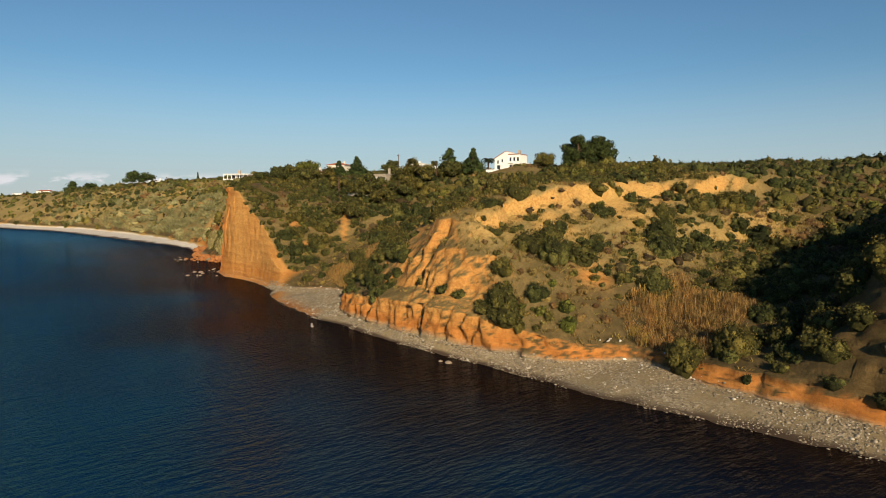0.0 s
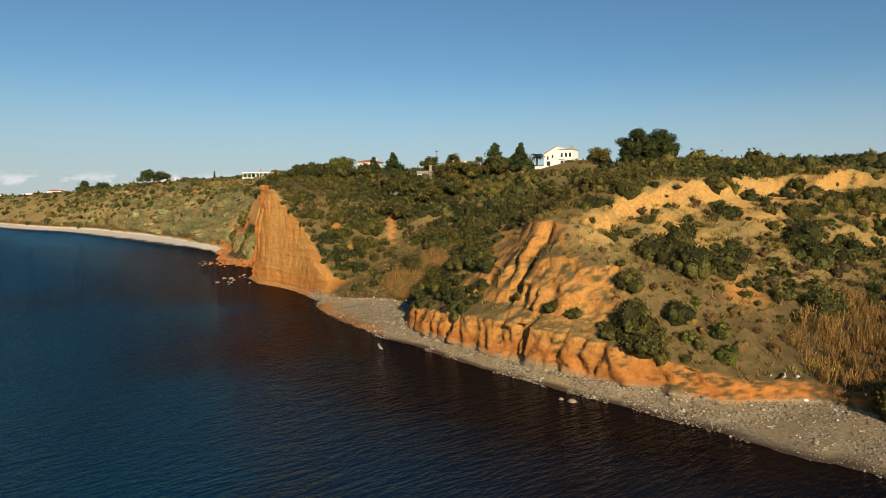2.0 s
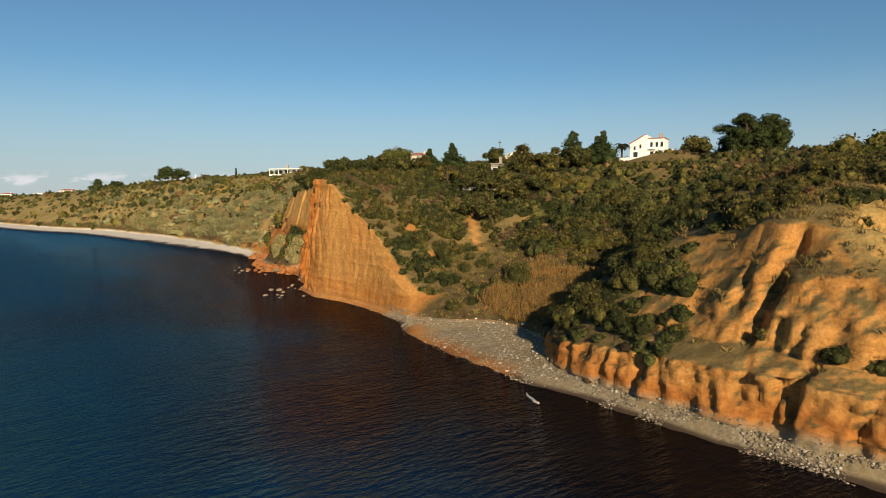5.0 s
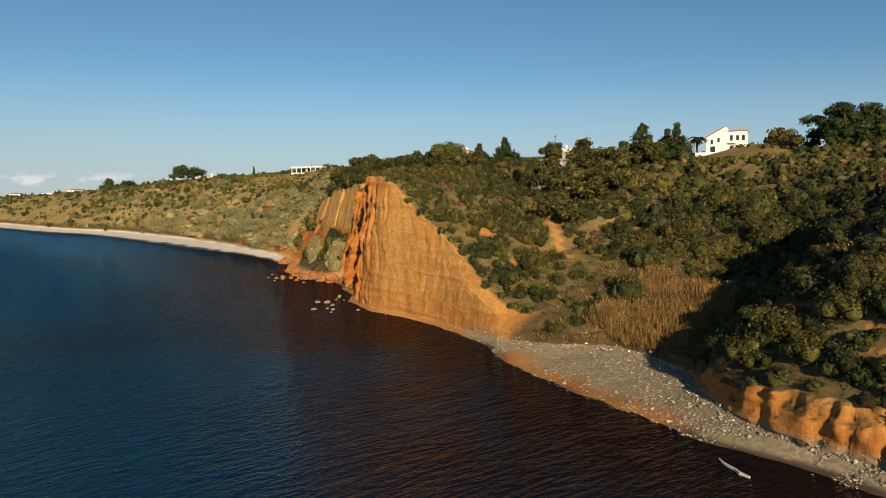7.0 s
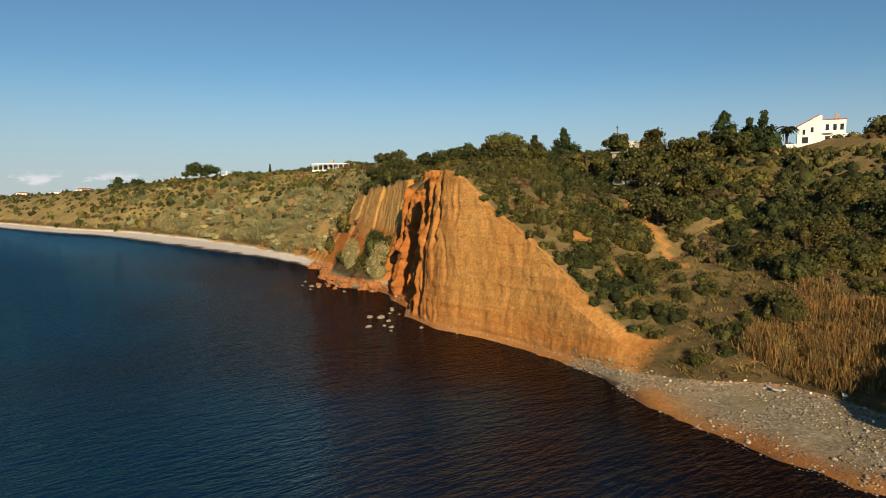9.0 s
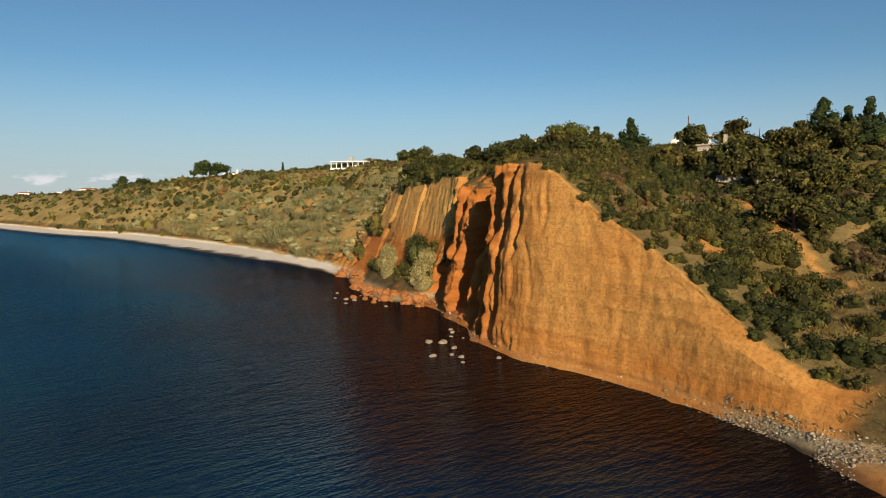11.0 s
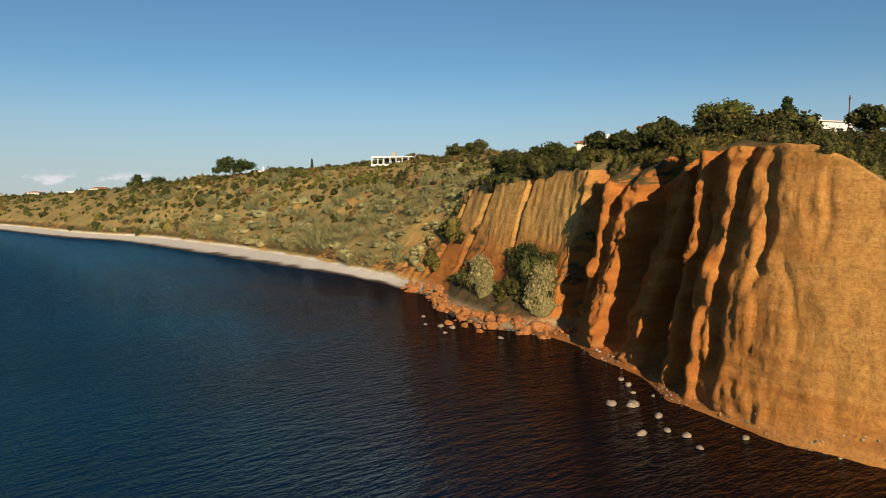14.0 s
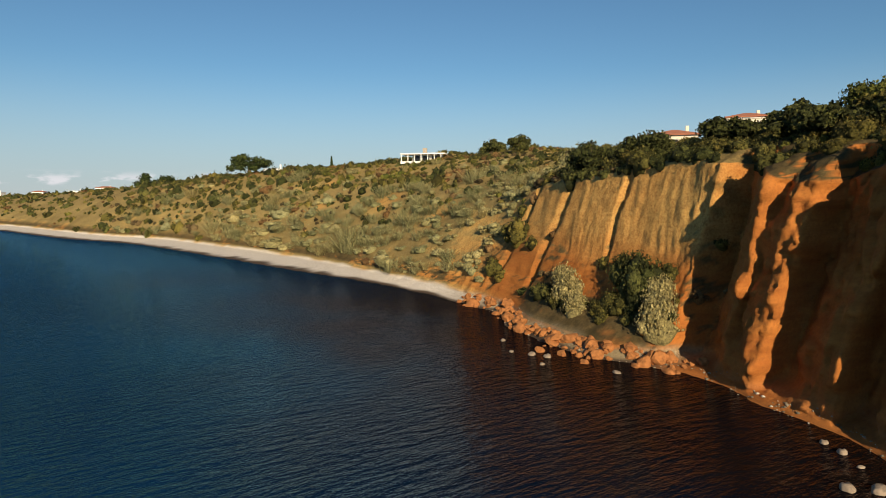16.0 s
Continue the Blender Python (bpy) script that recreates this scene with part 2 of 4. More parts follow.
section(61, 44.8, (46.4, 1.2), (46.9, 5.2), (48.6, 6.8), (51.8, 12.2), (56, 13.8), (70, 17.6), (104, 23), (150, 27))
section(67, 43.8, (45, 1.2), (45.5, 5.5), (47, 7), (49.6, 12.6), (52.6, 16.4), (70, 21.2), (105, 23.5), (150, 27))
section(72, 43.2, (44.6, 1.2), (45.2, 5.5), (46.8, 7), (49.2, 12.4), (51.8, 16.8), (64, 21.0), (100, 24.0), (150, 27))
section(78, 42.8, (44.4, 1.2), (45, 5.2), (47.5, 6.8), (50.5, 11.4), (54, 15.8), (66, 21.2), (100, 24.3), (150, 27))
section(86, 42.4, (44.2, 1.2), (44.8, 4.6), (47.5, 6.8), (51.5, 11.2), (56, 15), (67, 20.2), (100, 24.2), (148, 27.3))
section(94, 41.4, (46, 1.2), (46.8, 3.6), (49.5, 6.2), (53.5, 9.2), (58, 11.6), (69, 16.2), (100, 22.6), (144, 27.8))
section(102.5, 41.3, (52.6, 1.3), (53.4, 2.6), (55.5, 3.6), (58.5, 4.6), (65, 6.4), (78, 9.6), (108, 19), (140, 28))
section(111, 42, (54, 1.5), (55, 2.2), (56.5, 3), (60, 4.4), (68, 7.4), (85, 12), (112, 19.6), (136, 28))
section(119, 43.2, (48.2, 1.3), (49.0, 1.9), (51.5, 3.0), (57, 5.4), (69, 9.8), (86, 13), (114, 20), (134, 28))
section(124, 45.2, (46.9, 1.0), (47.6, 2.0), (48.4, 3.0), (50.0, 3.8), (62, 7.6), (82, 12.6), (112, 20.2), (133, 28))
section(128, 46.6, (47.3, 0.9), (47.8, 2.4), (48.3, 4.2), (49.4, 5.2), (61, 7.6), (82, 12.8), (112, 20.4), (132, 28))
section(139, 47.2, (47.8, 0.7), (48.3, 4.5), (48.8, 8.6), (49.5, 11.9), (60, 12.0), (80, 16.0), (108, 21), (130, 28))
section(147, 46.4, (46.9, 0.6), (47.5, 6), (48, 11.6), (48.8, 16.5), (58, 15.8), (78, 18.2), (106, 22.5), (130, 28))
section(156, 44.8, (45.5, 0.5), (46.0, 7), (46.6, 14.5), (47.5, 22), (57, 20.4), (78, 20.2), (104, 24), (128, 28))
section(165, 45.9, (46.5, 0.5), (47.2, 7), (48.0, 14.5), (49.0, 22), (57, 22.8), (78, 22.8), (104, 25.5), (128, 28))
section(172, 49.4, (50.2, 0.5), (51.8, 7), (53.2, 14), (55, 20.6), (59, 22.6), (78, 24), (104, 26.2), (128, 28))
section(179, 51.0, (51.7, 0.6), (52.8, 6.5), (53.8, 12.5), (55.2, 19.0), (60, 22.4), (78, 24.4), (104, 26.5), (128, 28))
section(186, 53.6, (54.2, 0.7), (55.2, 5.8), (56.4, 12), (58, 21.0), (63, 22.8), (80, 24.4), (104, 26.5), (130, 28.5))
section(192, 52.6, (54.2, 1.0), (56.4, 4.8), (59, 10), (61.8, 21.4), (65, 22.8), (81, 24.4), (104, 26.6), (130, 28.5))
section(198, 49.9, (52.0, 0.8), (56.8, 4.6), (60, 9.5), (63.2, 21.8), (66.5, 22.8), (82, 24.4), (104, 26.6), (130, 28.5))
section(212, 51, (53.6, 0.8), (58.6, 5), (61.6, 10), (64.8, 20.6), (70, 22.4), (84, 24.4), (104, 26.8), (130, 28.5))
section(226, 57, (59.2, 1.1), (61.6, 5.5), (64.6, 11.5), (68, 19.4), (76, 22), (88, 24.6), (106, 27), (130, 28.5))
section(240, 57.2, (60, 1.1), (62, 4.5), (67, 10.5), (73, 17.5), (82, 21.5), (94, 25.5), (110, 28), (136, 29))
section(262, 55.2, (59, 1.2), (61, 3.5), (68, 10.5), (77, 17), (87, 22), (99, 26.5), (114, 29), (140, 30))
section(294, 48, (57, 1.2), (59.5, 3.4), (66.5, 8.5), (76, 15.5), (87, 22.2), (98, 27), (112, 30), (140, 31))
section(330, 41, (52, 1.2), (55, 4), (63, 10), (73, 17), (82, 22), (92, 27), (108, 30.5), (140, 31))
section(363, 34, (45, 1.2), (49, 5), (57, 11.5), (67, 17.6), (74, 22), (82, 26), (96, 29), (130, 30))
section(402, 25, (36, 1.2), (40, 5), (48, 11.5), (56, 17.5), (63, 22), (70, 25.5), (86, 28), (120, 28))
section(450, 4, (15, 1.2), (19, 5), (27, 11), (36, 16.5), (44, 20.5), (53, 23.5), (70, 25.5), (110, 25))
section(540, -24, (-12, 1.2), (-8, 5), (1, 10), (11, 15), (21, 18.5), (32, 21), (50, 22.5), (90, 22))
section(700, -85, (-72, 1.2), (-66, 5), (-56, 9), (-44, 12.5), (-34, 15), (-22, 17), (0, 18), (60, 18))
section(1100, -290, (-275, 1.2), (-268, 4), (-256, 7), (-244, 9), (-232, 11), (-220, 12), (-190, 13), (-120, 14))
section(2000, -820, (-800, 1.2), (-790, 4), (-780, 6), (-765, 8), (-750, 9), (-730, 10), (-690, 11), (-600, 12))
section(3200, -1600, (-1580, 1.2), (-1570, 4), (-1555, 6), (-1540, 8), (-1520, 9), (-1500, 10), (-1460, 11), (-1300, 12))


def rows_along():
    parts = [np.arange(-260, 0, 3.0), np.arange(0, 40, 0.7), np.arange(40, 110, 0.34), np.arange(110, 215, 0.26), np.arange(215, 300, 0.6), np.arange(300, 460, 1.2)]
    far = [460.0]
    while far[-1] < 3180:
        far.append(far[-1] + max(2.0, (far[-1] - 400) * 0.03))
    return np.concatenate(parts + [np.array(far)])


def hermite(at_y, values, at):
    """A smooth curve through the sections that does not overshoot."""
    h = np.diff(at_y)
    d = np.diff(values) / h
    m = np.zeros(len(at_y))
    same = d[:-1] * d[1:] > 0
    m[1:-1][same] = 2 * d[:-1][same] * d[1:][same] / (d[:-1][same] + d[1:][same])
    i = np.clip(np.searchsorted(at_y, at) - 1, 0, len(h) - 1)
    u = (at - at_y[i]) / h[i]
    return (values[i] * (1 + 2 * u) * (1 - u) ** 2 + m[i] * h[i] * u * (1 - u) ** 2
            + values[i + 1] * u * u * (3 - 2 * u) - m[i + 1] * h[i] * u * u * (1 - u))


YS = rows_along()
STATIONS = np.array([s[0] for s in SECTIONS], float)
PROFILE = np.array([s[1] for s in SECTIONS], float)          # section, break, (x, z)
XB = np.array([hermite(STATIONS, PROFILE[:, b, 0], YS) for b in range(PROFILE.shape[1])]).T
ZB = np.array([hermite(STATIONS, PROFILE[:, b, 1], YS) for b in range(PROFILE.shape[1])]).T
STEPS = [3, 5, 10, 22, 22, 24, 18, 18, 18, 16, 14, 4]
LV = np.concatenate([k + np.arange(c) / c for k, c in enumerate(STEPS)] + [np.array([float(len(STEPS))])])
K = np.minimum(LV.astype(int), len(STEPS) - 1)
U = LV - K
GX = XB[:, K] * (1 - U) + XB[:, K + 1] * U
GZ = ZB[:, K] * (1 - U) + ZB[:, K + 1] * U
GY = np.repeat(YS[:, None], len(LV), 1)
SHORE_X = XB[:, 2]

# steepness of the bare profile decides where the clay is fluted and gullied
DZ = np.gradient(GZ, axis=1) / np.maximum(np.gradient(GX, axis=1), 0.02)
STEEP = smooth(0.9, 2.2, DZ) * (GZ > 0.4)
near = smooth(900, 300, GY)
cliff = smooth(2.2, 3.2, LV) * smooth(7.4, 6.2, LV) * (GY < 470)
warp = 0.7 * vnoise(GY / 3.0, GZ / 5.0, 7.0)
crack = np.maximum(0, 1 - 7.0 * np.abs(vnoise(GY / 3.4 + warp, GZ / 26))) + 0.6 * np.maximum(0, 1 - 5.0 * np.abs(vnoise(GY / 1.5 + warp + 40, GZ / 11)))
crack = crack * smooth(0.0, 0.45, vnoise(GY / 5.0, GZ / 6.0, 12.0))
swell = vnoise(GY / 7, GZ / 26, 2.0)
gullied = 0.45 - 0.36 * bump(GY, 142, 17) + 0.15 * bump(GY, 66, 11) + 0.3 * bump(GY, 174, 10) - 0.38 * bump(GY, 214, 24)
sheer = smooth(118, 126, GY) * smooth(163, 152, GY)                                    # the headland's plain south face
calm = np.maximum(sheer, 0.85 * smooth(190, 196, GY) * smooth(240, 228, GY))
rugged = 1 - calm
push = cliff * (0.3 + 0.7 * STEEP) * ((1 - 0.9 * calm) * 0.45 * gullied * swell + (0.35 + 0.35 * gullied) * crack * smooth(252, 225, GY) * rugged)
# level beds stand proud of one another by a hand or two
push += cliff * STEEP * 0.09 * vnoise(GZ / 0.6, GY / 9, 6.0)
# broken blocks and ribs, from a few metres down to a hand
for size, depth in ((3.6, 0.55), (1.8, 0.36), (0.9, 0.2)):
    push += cliff * (0.25 + 0.75 * STEEP) * (0.15 + 0.85 * rugged) * depth * (np.abs(vnoise(GX / size + 3, GY / size + 0.4 * vnoise(GY / size, GZ / size, 5.0), GZ / (2.2 * size) + 7)) * 1.6 - 0.5)


def cleft(at, south, north, depth, low, high, lean):
    """A recess that deepens slowly from the south and ends at a rib with a sharp lit edge."""
    d = GY + lean * (GZ - 10) + 0.7 * vnoise(GZ / 5.0, at) + 0.3 * vnoise(GZ / 1.3, GY / 0.6, at + 3) - at
    shape = np.where(d < 0, np.clip(1 + d / south, 0, 1), np.clip(1 - d / north, 0, 1))
    return depth * shape * (1 + 0.25 * vnoise(GZ / 5.0, at + 9)) * smooth(low - 1.2, low + 1.2, GZ) * smooth(high + 1.5, high - 1, GZ)


for place in ((72.6, 1.6, 0.5, 1.9, 7.2, 12.6, 0.2), (70.3, 1.0, 0.4, 1.3, 6.6, 9.6, 0.15), (75.2, 1.3, 0.5, 1.4, 9.2, 12.4, 0.2), (71.2, 0.7, 0.5, 1.0, 2.6, 5.6, 0.1),
              (68.0, 0.9, 0.5, 1.4, 2.0, 6.4, 0.1), (73.4, 3.0, 0.6, 2.4, 13.4, 18.4, 0.3), (62.0, 0.5, 0.4, 0.7, 1, 5, 0.3), (79.6, 0.7, 0.4, 0.8, 2, 5.4, 0.2), (58.6, 0.6, 0.4, 0.9, 1.5, 4.6, 0.1),
              (154.2, 0.5, 0.4, 0.3, 14, 20, 0.12), (158.6, 1.0, 0.5, 0.7, 11, 22, 0.1), (161.8, 1.6, 0.5, 1.4, 3, 23, 0.14), (166.2, 2.8, 0.5, 2.8, 0, 23, 0.12), (171.6, 4.6, 0.6, 4.2, 0, 24, 0.14),
              (178.4, 6.0, 0.7, 5.2, 1, 24, 0.16), (182.8, 2.4, 0.5, 2.0, 4, 22, 0.2), (189.6, 6.0, 2.0, 5.8, 0, 25, 0.1),
              (207.0, 0.8, 0.5, 0.8, 9, 20, 0.15), (220.0, 1.2, 0.6, 1.2, 4, 20, 0.2), (230.5, 1.4, 0.6, 1.3, 3, 19, 0.2)):
    push += cliff * cleft(*place)
push += cliff * 0.62 * bump(GY, 175, 12) * fbm(GX / 2.6, GY / 1.8, GZ / 2.2, 4, 0.68)
push += cliff * (0.20 * fbm(GX / 1.6, GY / 0.95, GZ / 2.4, 4, 0.7) + 0.04 * fbm(GY / 0.7, GZ / 4.0, 3.0, 2)) * (0.3 + STEEP) * (1 - 0.75 * calm)
GX = GX + push * near
inland = smooth(5.5, 8.0, LV) * (GX < 500)
GZ = GZ + inland * near * 0.9 * fbm(GX / 14, GY / 14, 3.0, 4)
GZ = GZ + near * smooth(3.0, 3.6, LV) * 0.16 * fbm(GX / 1.3, GY / 1.3, GZ / 1.3 + 8.0, 3)
GZ = GZ + smooth(1.8, 2.1, LV) * smooth(3.1, 2.9, LV) * 0.10 * fbm(GX / 2.2, GY / 2.2, 1.0, 3)
# the worn scarp behind the spur: a broken step that looks south
edge_y = np.interp(GX, [52, 70, 90, 109, 118], [70.5, 66.8, 68.2, 61.5, 58]) + 1.6 * vnoise(GX / 3.6, 4.0) + 0.7 * vnoise(GX / 1.3, 9.0)
south = edge_y - GY
GZ = GZ - 2.8 * smooth(-0.1, 1.3, south) * smooth(13, 3, south) * smooth(53, 57, GX) * smooth(116, 108, GX)
GZ = GZ + 0.35 * smooth(0, 1, south) * smooth(10, 4, south) * smooth(54, 58, GX) * smooth(116, 108, GX) * np.abs(vnoise(GX / 1.6, 6.0))
# a shallow gully and old tracks in the bowl
GZ = GZ - inland * 1.3 * bump(GY - 0.05 * (GX - 60), 133.5, 1.6) * smooth(54, 60, GX) * smooth(96, 88, GX)


def ground(x, y):
    """Height of the land at x, y, and its slope across."""
    i = int(np.clip(np.searchsorted(YS, y), 1, len(YS) - 1))
    if abs(YS[i - 1] - y) < abs(YS[i] - y):
        i -= 1
    xs = np.maximum.accumulate(GX[i])
    return float(np.interp(x, xs, GZ[i]))


def mesh_from(name, verts, faces, mats, smooth_on=True, floats=None, face_mats=None):
    """A mesh out of numpy arrays: verts (n, 3), faces (m, 3) or (m, 4)."""
    me = bpy.data.meshes.new(name)
    verts, faces = np.asarray(verts, np.float32), np.asarray(faces, np.int32)
    me.vertices.add(len(verts))
    me.vertices.foreach_set("co", verts.ravel())
    k = faces.shape[1]
    me.loops.add(faces.size)
    me.loops.foreach_set("vertex_index", faces.ravel())
    me.polygons.add(len(faces))
    me.polygons.foreach_set("loop_start", np.arange(0, faces.size, k, dtype=np.int32))
    me.polygons.foreach_set("use_smooth", np.full(len(faces), smooth_on))
    for mat in mats:
        me.materials.append(mat)
    if face_mats is not None:
        me.polygons.foreach_set("material_index", np.asarray(face_mats, np.int32))
    for key, values in (floats or {}).items():
        a = me.attributes.new(key, "FLOAT", "POINT")
        a.data.foreach_set("value", np.asarray(values, np.float32).ravel())
    me.update(calc_edges=True)
    me.validate()
    return me


def grid_faces(r, c):
    i = np.arange((r - 1) * c).reshape(r - 1, c)[:, :-1].ravel()
    return np.stack([i, i + 1, i + c + 1, i + c], 1)[:, ::-1]


def land_covers():
    dzx = np.gradient(GZ, axis=1)
    dxx = np.gradient(GX, axis=1)
    dzy = np.gradient(GZ, axis=0) / np.maximum(np.gradient(GY, axis=0), 0.01)
    slope = np.hypot(dzx / np.maximum(np.abs(dxx), 0.05), dzy)
    n1 = fbm(GX / 6, GY / 6, GZ / 6, 4)
    bare = smooth(1.0, 1.7, slope + 0.5 * n1) * (GZ > 0.9)
    # slipped slopes of open earth: the spur's shoulder and the scarp behind it
    bare = bare * (1 - 0.85 * smooth(62, 57, GY) * smooth(24, 32, GY) * smooth(4.6, 6.0, GZ))
    bare = bare * (1 - 0.95 * smooth(51, 47, GY) * smooth(2.6, 3.4, GZ))
    scarp = (1 - smooth(61, 57, GY) * smooth(68, 60, GX)) * smooth(44, 52, GY) * smooth(70.5, 67.5, GY) * smooth(50, 54, GX) * smooth(116, 106, GX) * smooth(8, 11, GZ)
    bare = np.maximum(bare, 0.9 * scarp * smooth(-0.35, 0.5, n1) * (0.45 + 0.55 * smooth(56, 62, GY)))
    bare = bare * (1 - 0.75 * smooth(6.05, 6.2, LV)[None, :] * smooth(117, 121, GY) * smooth(168, 160, GY))
    for x, y, r in ((84.2, 131.7, 3.4), (57, 140, 1.5), (95, 48, 4.0), (61.2, 52.3, 1.6), (57, 133, 1.1), (72, 268, 3), (76, 300, 4), (70, 330, 4), (78, 345, 3)):
        bare = np.maximum(bare, bump(np.hypot(GX - x, GY - y) + 1.3 * n1, 0, r))
    track = np.hypot(GX - np.clip(GX, 65, 73.5), 0) + np.abs(GY - (131 + (GX - 65.3) * 1.81)) * 0.48
    bare = np.maximum(bare, 0.9 * smooth(0.9, 0.4, track + 0.2 * n1))
    pale = np.clip(1.0 * scarp + 0.9 * smooth(186, 194, GY) * smooth(8, 14, GZ) + 0.9 * smooth(225, 250, GY) + 0.35 * smooth(95, 85, GY) * smooth(45, 55, GY) + 0.4 * smooth(120, 126, GY) * smooth(162, 150, GY), 0, 1) * (0.75 + 0.25 * n1)
    pale = pale * smooth(2.5, 5, GZ) + 0.9 * smooth(222, 245, GY) * smooth(2.5, 1.6, GZ)
    beach = smooth(3.25, 2.95, LV + 0 * GX + 0.12 * n1)
    beach = beach * (1 - 0.85 * smooth(93, 97, GY) * smooth(124, 118, GY) * bump(GX - np.repeat(SHORE_X[:, None], GX.shape[1], 1) + 0.8 * n1, 1.0, 1.6))
    beach = beach * (1 - 0.85 * smooth(126, 134, GY) * smooth(193, 188, GY))
    bare = np.maximum(bare, smooth(6.06, 5.98, LV)[None, :] * smooth(121.5, 124, GY) * smooth(192, 188, GY))
    bare = np.where(LV[None, :] < 3.1, 1.0, bare)
    wet = smooth(0.42, 0.12, GZ + 0.12 * n1 - 0.35 * smooth(132, 140, GY) * smooth(192, 186, GY))
    rust = smooth(155, 166, GY) * smooth(193, 188, GY) + smooth(186, 191, GY) * smooth(238, 228, GY) * smooth(13, 8, GZ + 3 * n1) + 0.5 * smooth(4.5, 2.5, GZ + n1) * smooth(130, 100, GY)
    return np.clip(bare, 0, 1), np.clip(pale, 0, 1), beach, wet, np.clip(rust, 0, 1)


BARE, PALE, BEACH, WET, RUST = land_covers()
land = new("ground", mesh_from("ground", np.stack([GX, GY, GZ], -1).reshape(-1, 3), grid_faces(*GX.shape), [LAND],
           floats={"bare": BARE, "pale": PALE, "beach": BEACH, "wet": WET, "rust": RUST}))
tagged(land, "ochre clay sea cliffs and scrub-covered slopes above a shingle beach", "ground", kind="structure")


def sea():
    xs = np.concatenate([np.linspace(-4500, -300, 20), np.linspace(-280, 20, 40), np.linspace(22, 75, 54), np.array([140.0])])
    ys = np.concatenate([np.array([-1500.0, -700, -400]), np.arange(-260, 460, 3.0), np.linspace(470, 1200, 50), np.linspace(1250, 4800, 30)])
    x, y = np.meshgrid(xs, ys)
    edge = np.interp(y, YS, SHORE_X)
    # how far from the waterline the painted cliff reflection reaches
    shallow = smooth(-44 - 12 * smooth(115, 150, y), -4, x - edge + 9 * fbm(x / 16, y / 16, 0.0, 4)) * smooth(340, 215, y)
    me = mesh_from("sea", np.stack([x, y, 0 * x], -1).reshape(-1, 3), grid_faces(*x.shape)[:, ::-1], [SEA], floats={"shallow": shallow})
    tagged(new("water", me), "calm dark blue sea with small ripples, dark cliff reflection painted into the brown shallows", "sea", kind="structure")


sea()


# ---- plants ----
def ico(level):
    bm = bmesh.new()
    bmesh.ops.create_icosphere(bm, subdivisions=level, radius=1.0)
    v = np.array([p.co[:] for p in bm.verts])
    f = np.array([[p.index for p in q.verts] for q in bm.faces])
    bm.free()
    return v, f


ICO1, ICO2 = ico(1), ico(2)


def halves(n):
    i = np.arange(0, 4 * n, 4)
    return np.concatenate([np.stack([i, i + 1, i + 2], 1), np.stack([i, i + 2, i + 3], 1)])


def leaf_quads(centres, normals, size, rng, spread=0.7):
    """A small bent leaf spray at each centre: one quad that faces about outward."""
    n = len(centres)
    nn = normals + spread * rng.normal(size=(n, 3))
    nn /= np.linalg.norm(nn, axis=1)[:, None]
    t = np.cross(nn, rng.normal(size=(n, 3)))
    t /= np.linalg.norm(t, axis=1)[:, None] + 1e-9
    b = np.cross(nn, t)
    s = size * rng.uniform(0.6, 1.3, (n, 1))
    a = s * rng.uniform(0.5, 0.9, (n, 1))
    v = np.stack([centres - t * s, centres - b * a + nn * 0.2 * s, centres + t * s, centres + b * a], 1).reshape(-1, 3)
    return v, halves(n)


def shrub_shape(seed, lobes, leaves, size, tall=0.85, core=0.97, fine=True, ragged=1.22):
    """A rounded bush of unit radius: one dome with smaller knobs on it, all edged with leaf sprays."""
    rng = np.random.default_rng(seed)
    vs, fs, off = [], [], 0
    for k in range(lobes + 1):
        if k == 0:
            c, r = np.array([0, 0, 0.16]), 0.78
        else:
            a, up = 6.283 * (k + rng.uniform(-0.3, 0.3)) / lobes * 1.618, rng.uniform(0.0, 1.0)
            d = 0.62 * math.sqrt(1 - up * up * 0.9)
            c, r = np.array([d * math.cos(a), d * math.sin(a), 0.14 + 0.62 * up]), rng.uniform(0.22, 0.44)
        v, f = ICO2 if fine and k == 0 else ICO1
        lump = 1 + 0.24 * vnoise(v[:, 0] * 2 + seed, v[:, 1] * 2 + k, v[:, 2] * 2)[:, None] + 0.09 * rng.normal(size=(len(v), 1))
        q = v * r * core * lump + c
        vs.append(q * (1, 1, tall)), fs.append(f + off)
        off += len(v)
        m = max(5, int(leaves * r * r / (0.58 + 0.115 * lobes)))
        way = rng.normal(size=(m, 3))
        way[:, 2] = np.abs(way[:, 2] + 0.3) - 0.1
        way /= np.linalg.norm(way, axis=1)[:, None]
        lv, lf = leaf_quads(c + way * r * rng.uniform(0.92, ragged, (m, 1)), way, size, rng, 0.75)
        vs.append(lv * (1, 1, tall)), fs.append(lf + off)
        off += len(lv)
    return np.concatenate(vs), np.concatenate(fs)


def tuft_shape(seed, blades, lean=0.35, width=0.03):
    """A clump of upright dry stems, one high."""
    rng = np.random.default_rng(seed)
    base = rng.normal(size=(blades, 2)) * 0.28
    tip = base * 1.4 + rng.normal(size=(blades, 2)) * lean
    h = rng.uniform(0.5, 1.0, blades)
    side = rng.normal(size=(blades, 2))
    side = side / np.linalg.norm(side, axis=1)[:, None] * width
    z0 = np.full((blades, 1), -0.1)
    b0, b1 = np.concatenate([base - side, z0], 1), np.concatenate([base + side, z0], 1)
    t0, t1 = np.concatenate([tip + side * 0.7, h[:, None]], 1), np.concatenate([tip - side * 0.7, h[:, None]], 1)
    return np.stack([b0, b1, t0, t1], 1).reshape(-1, 3), halves(blades)


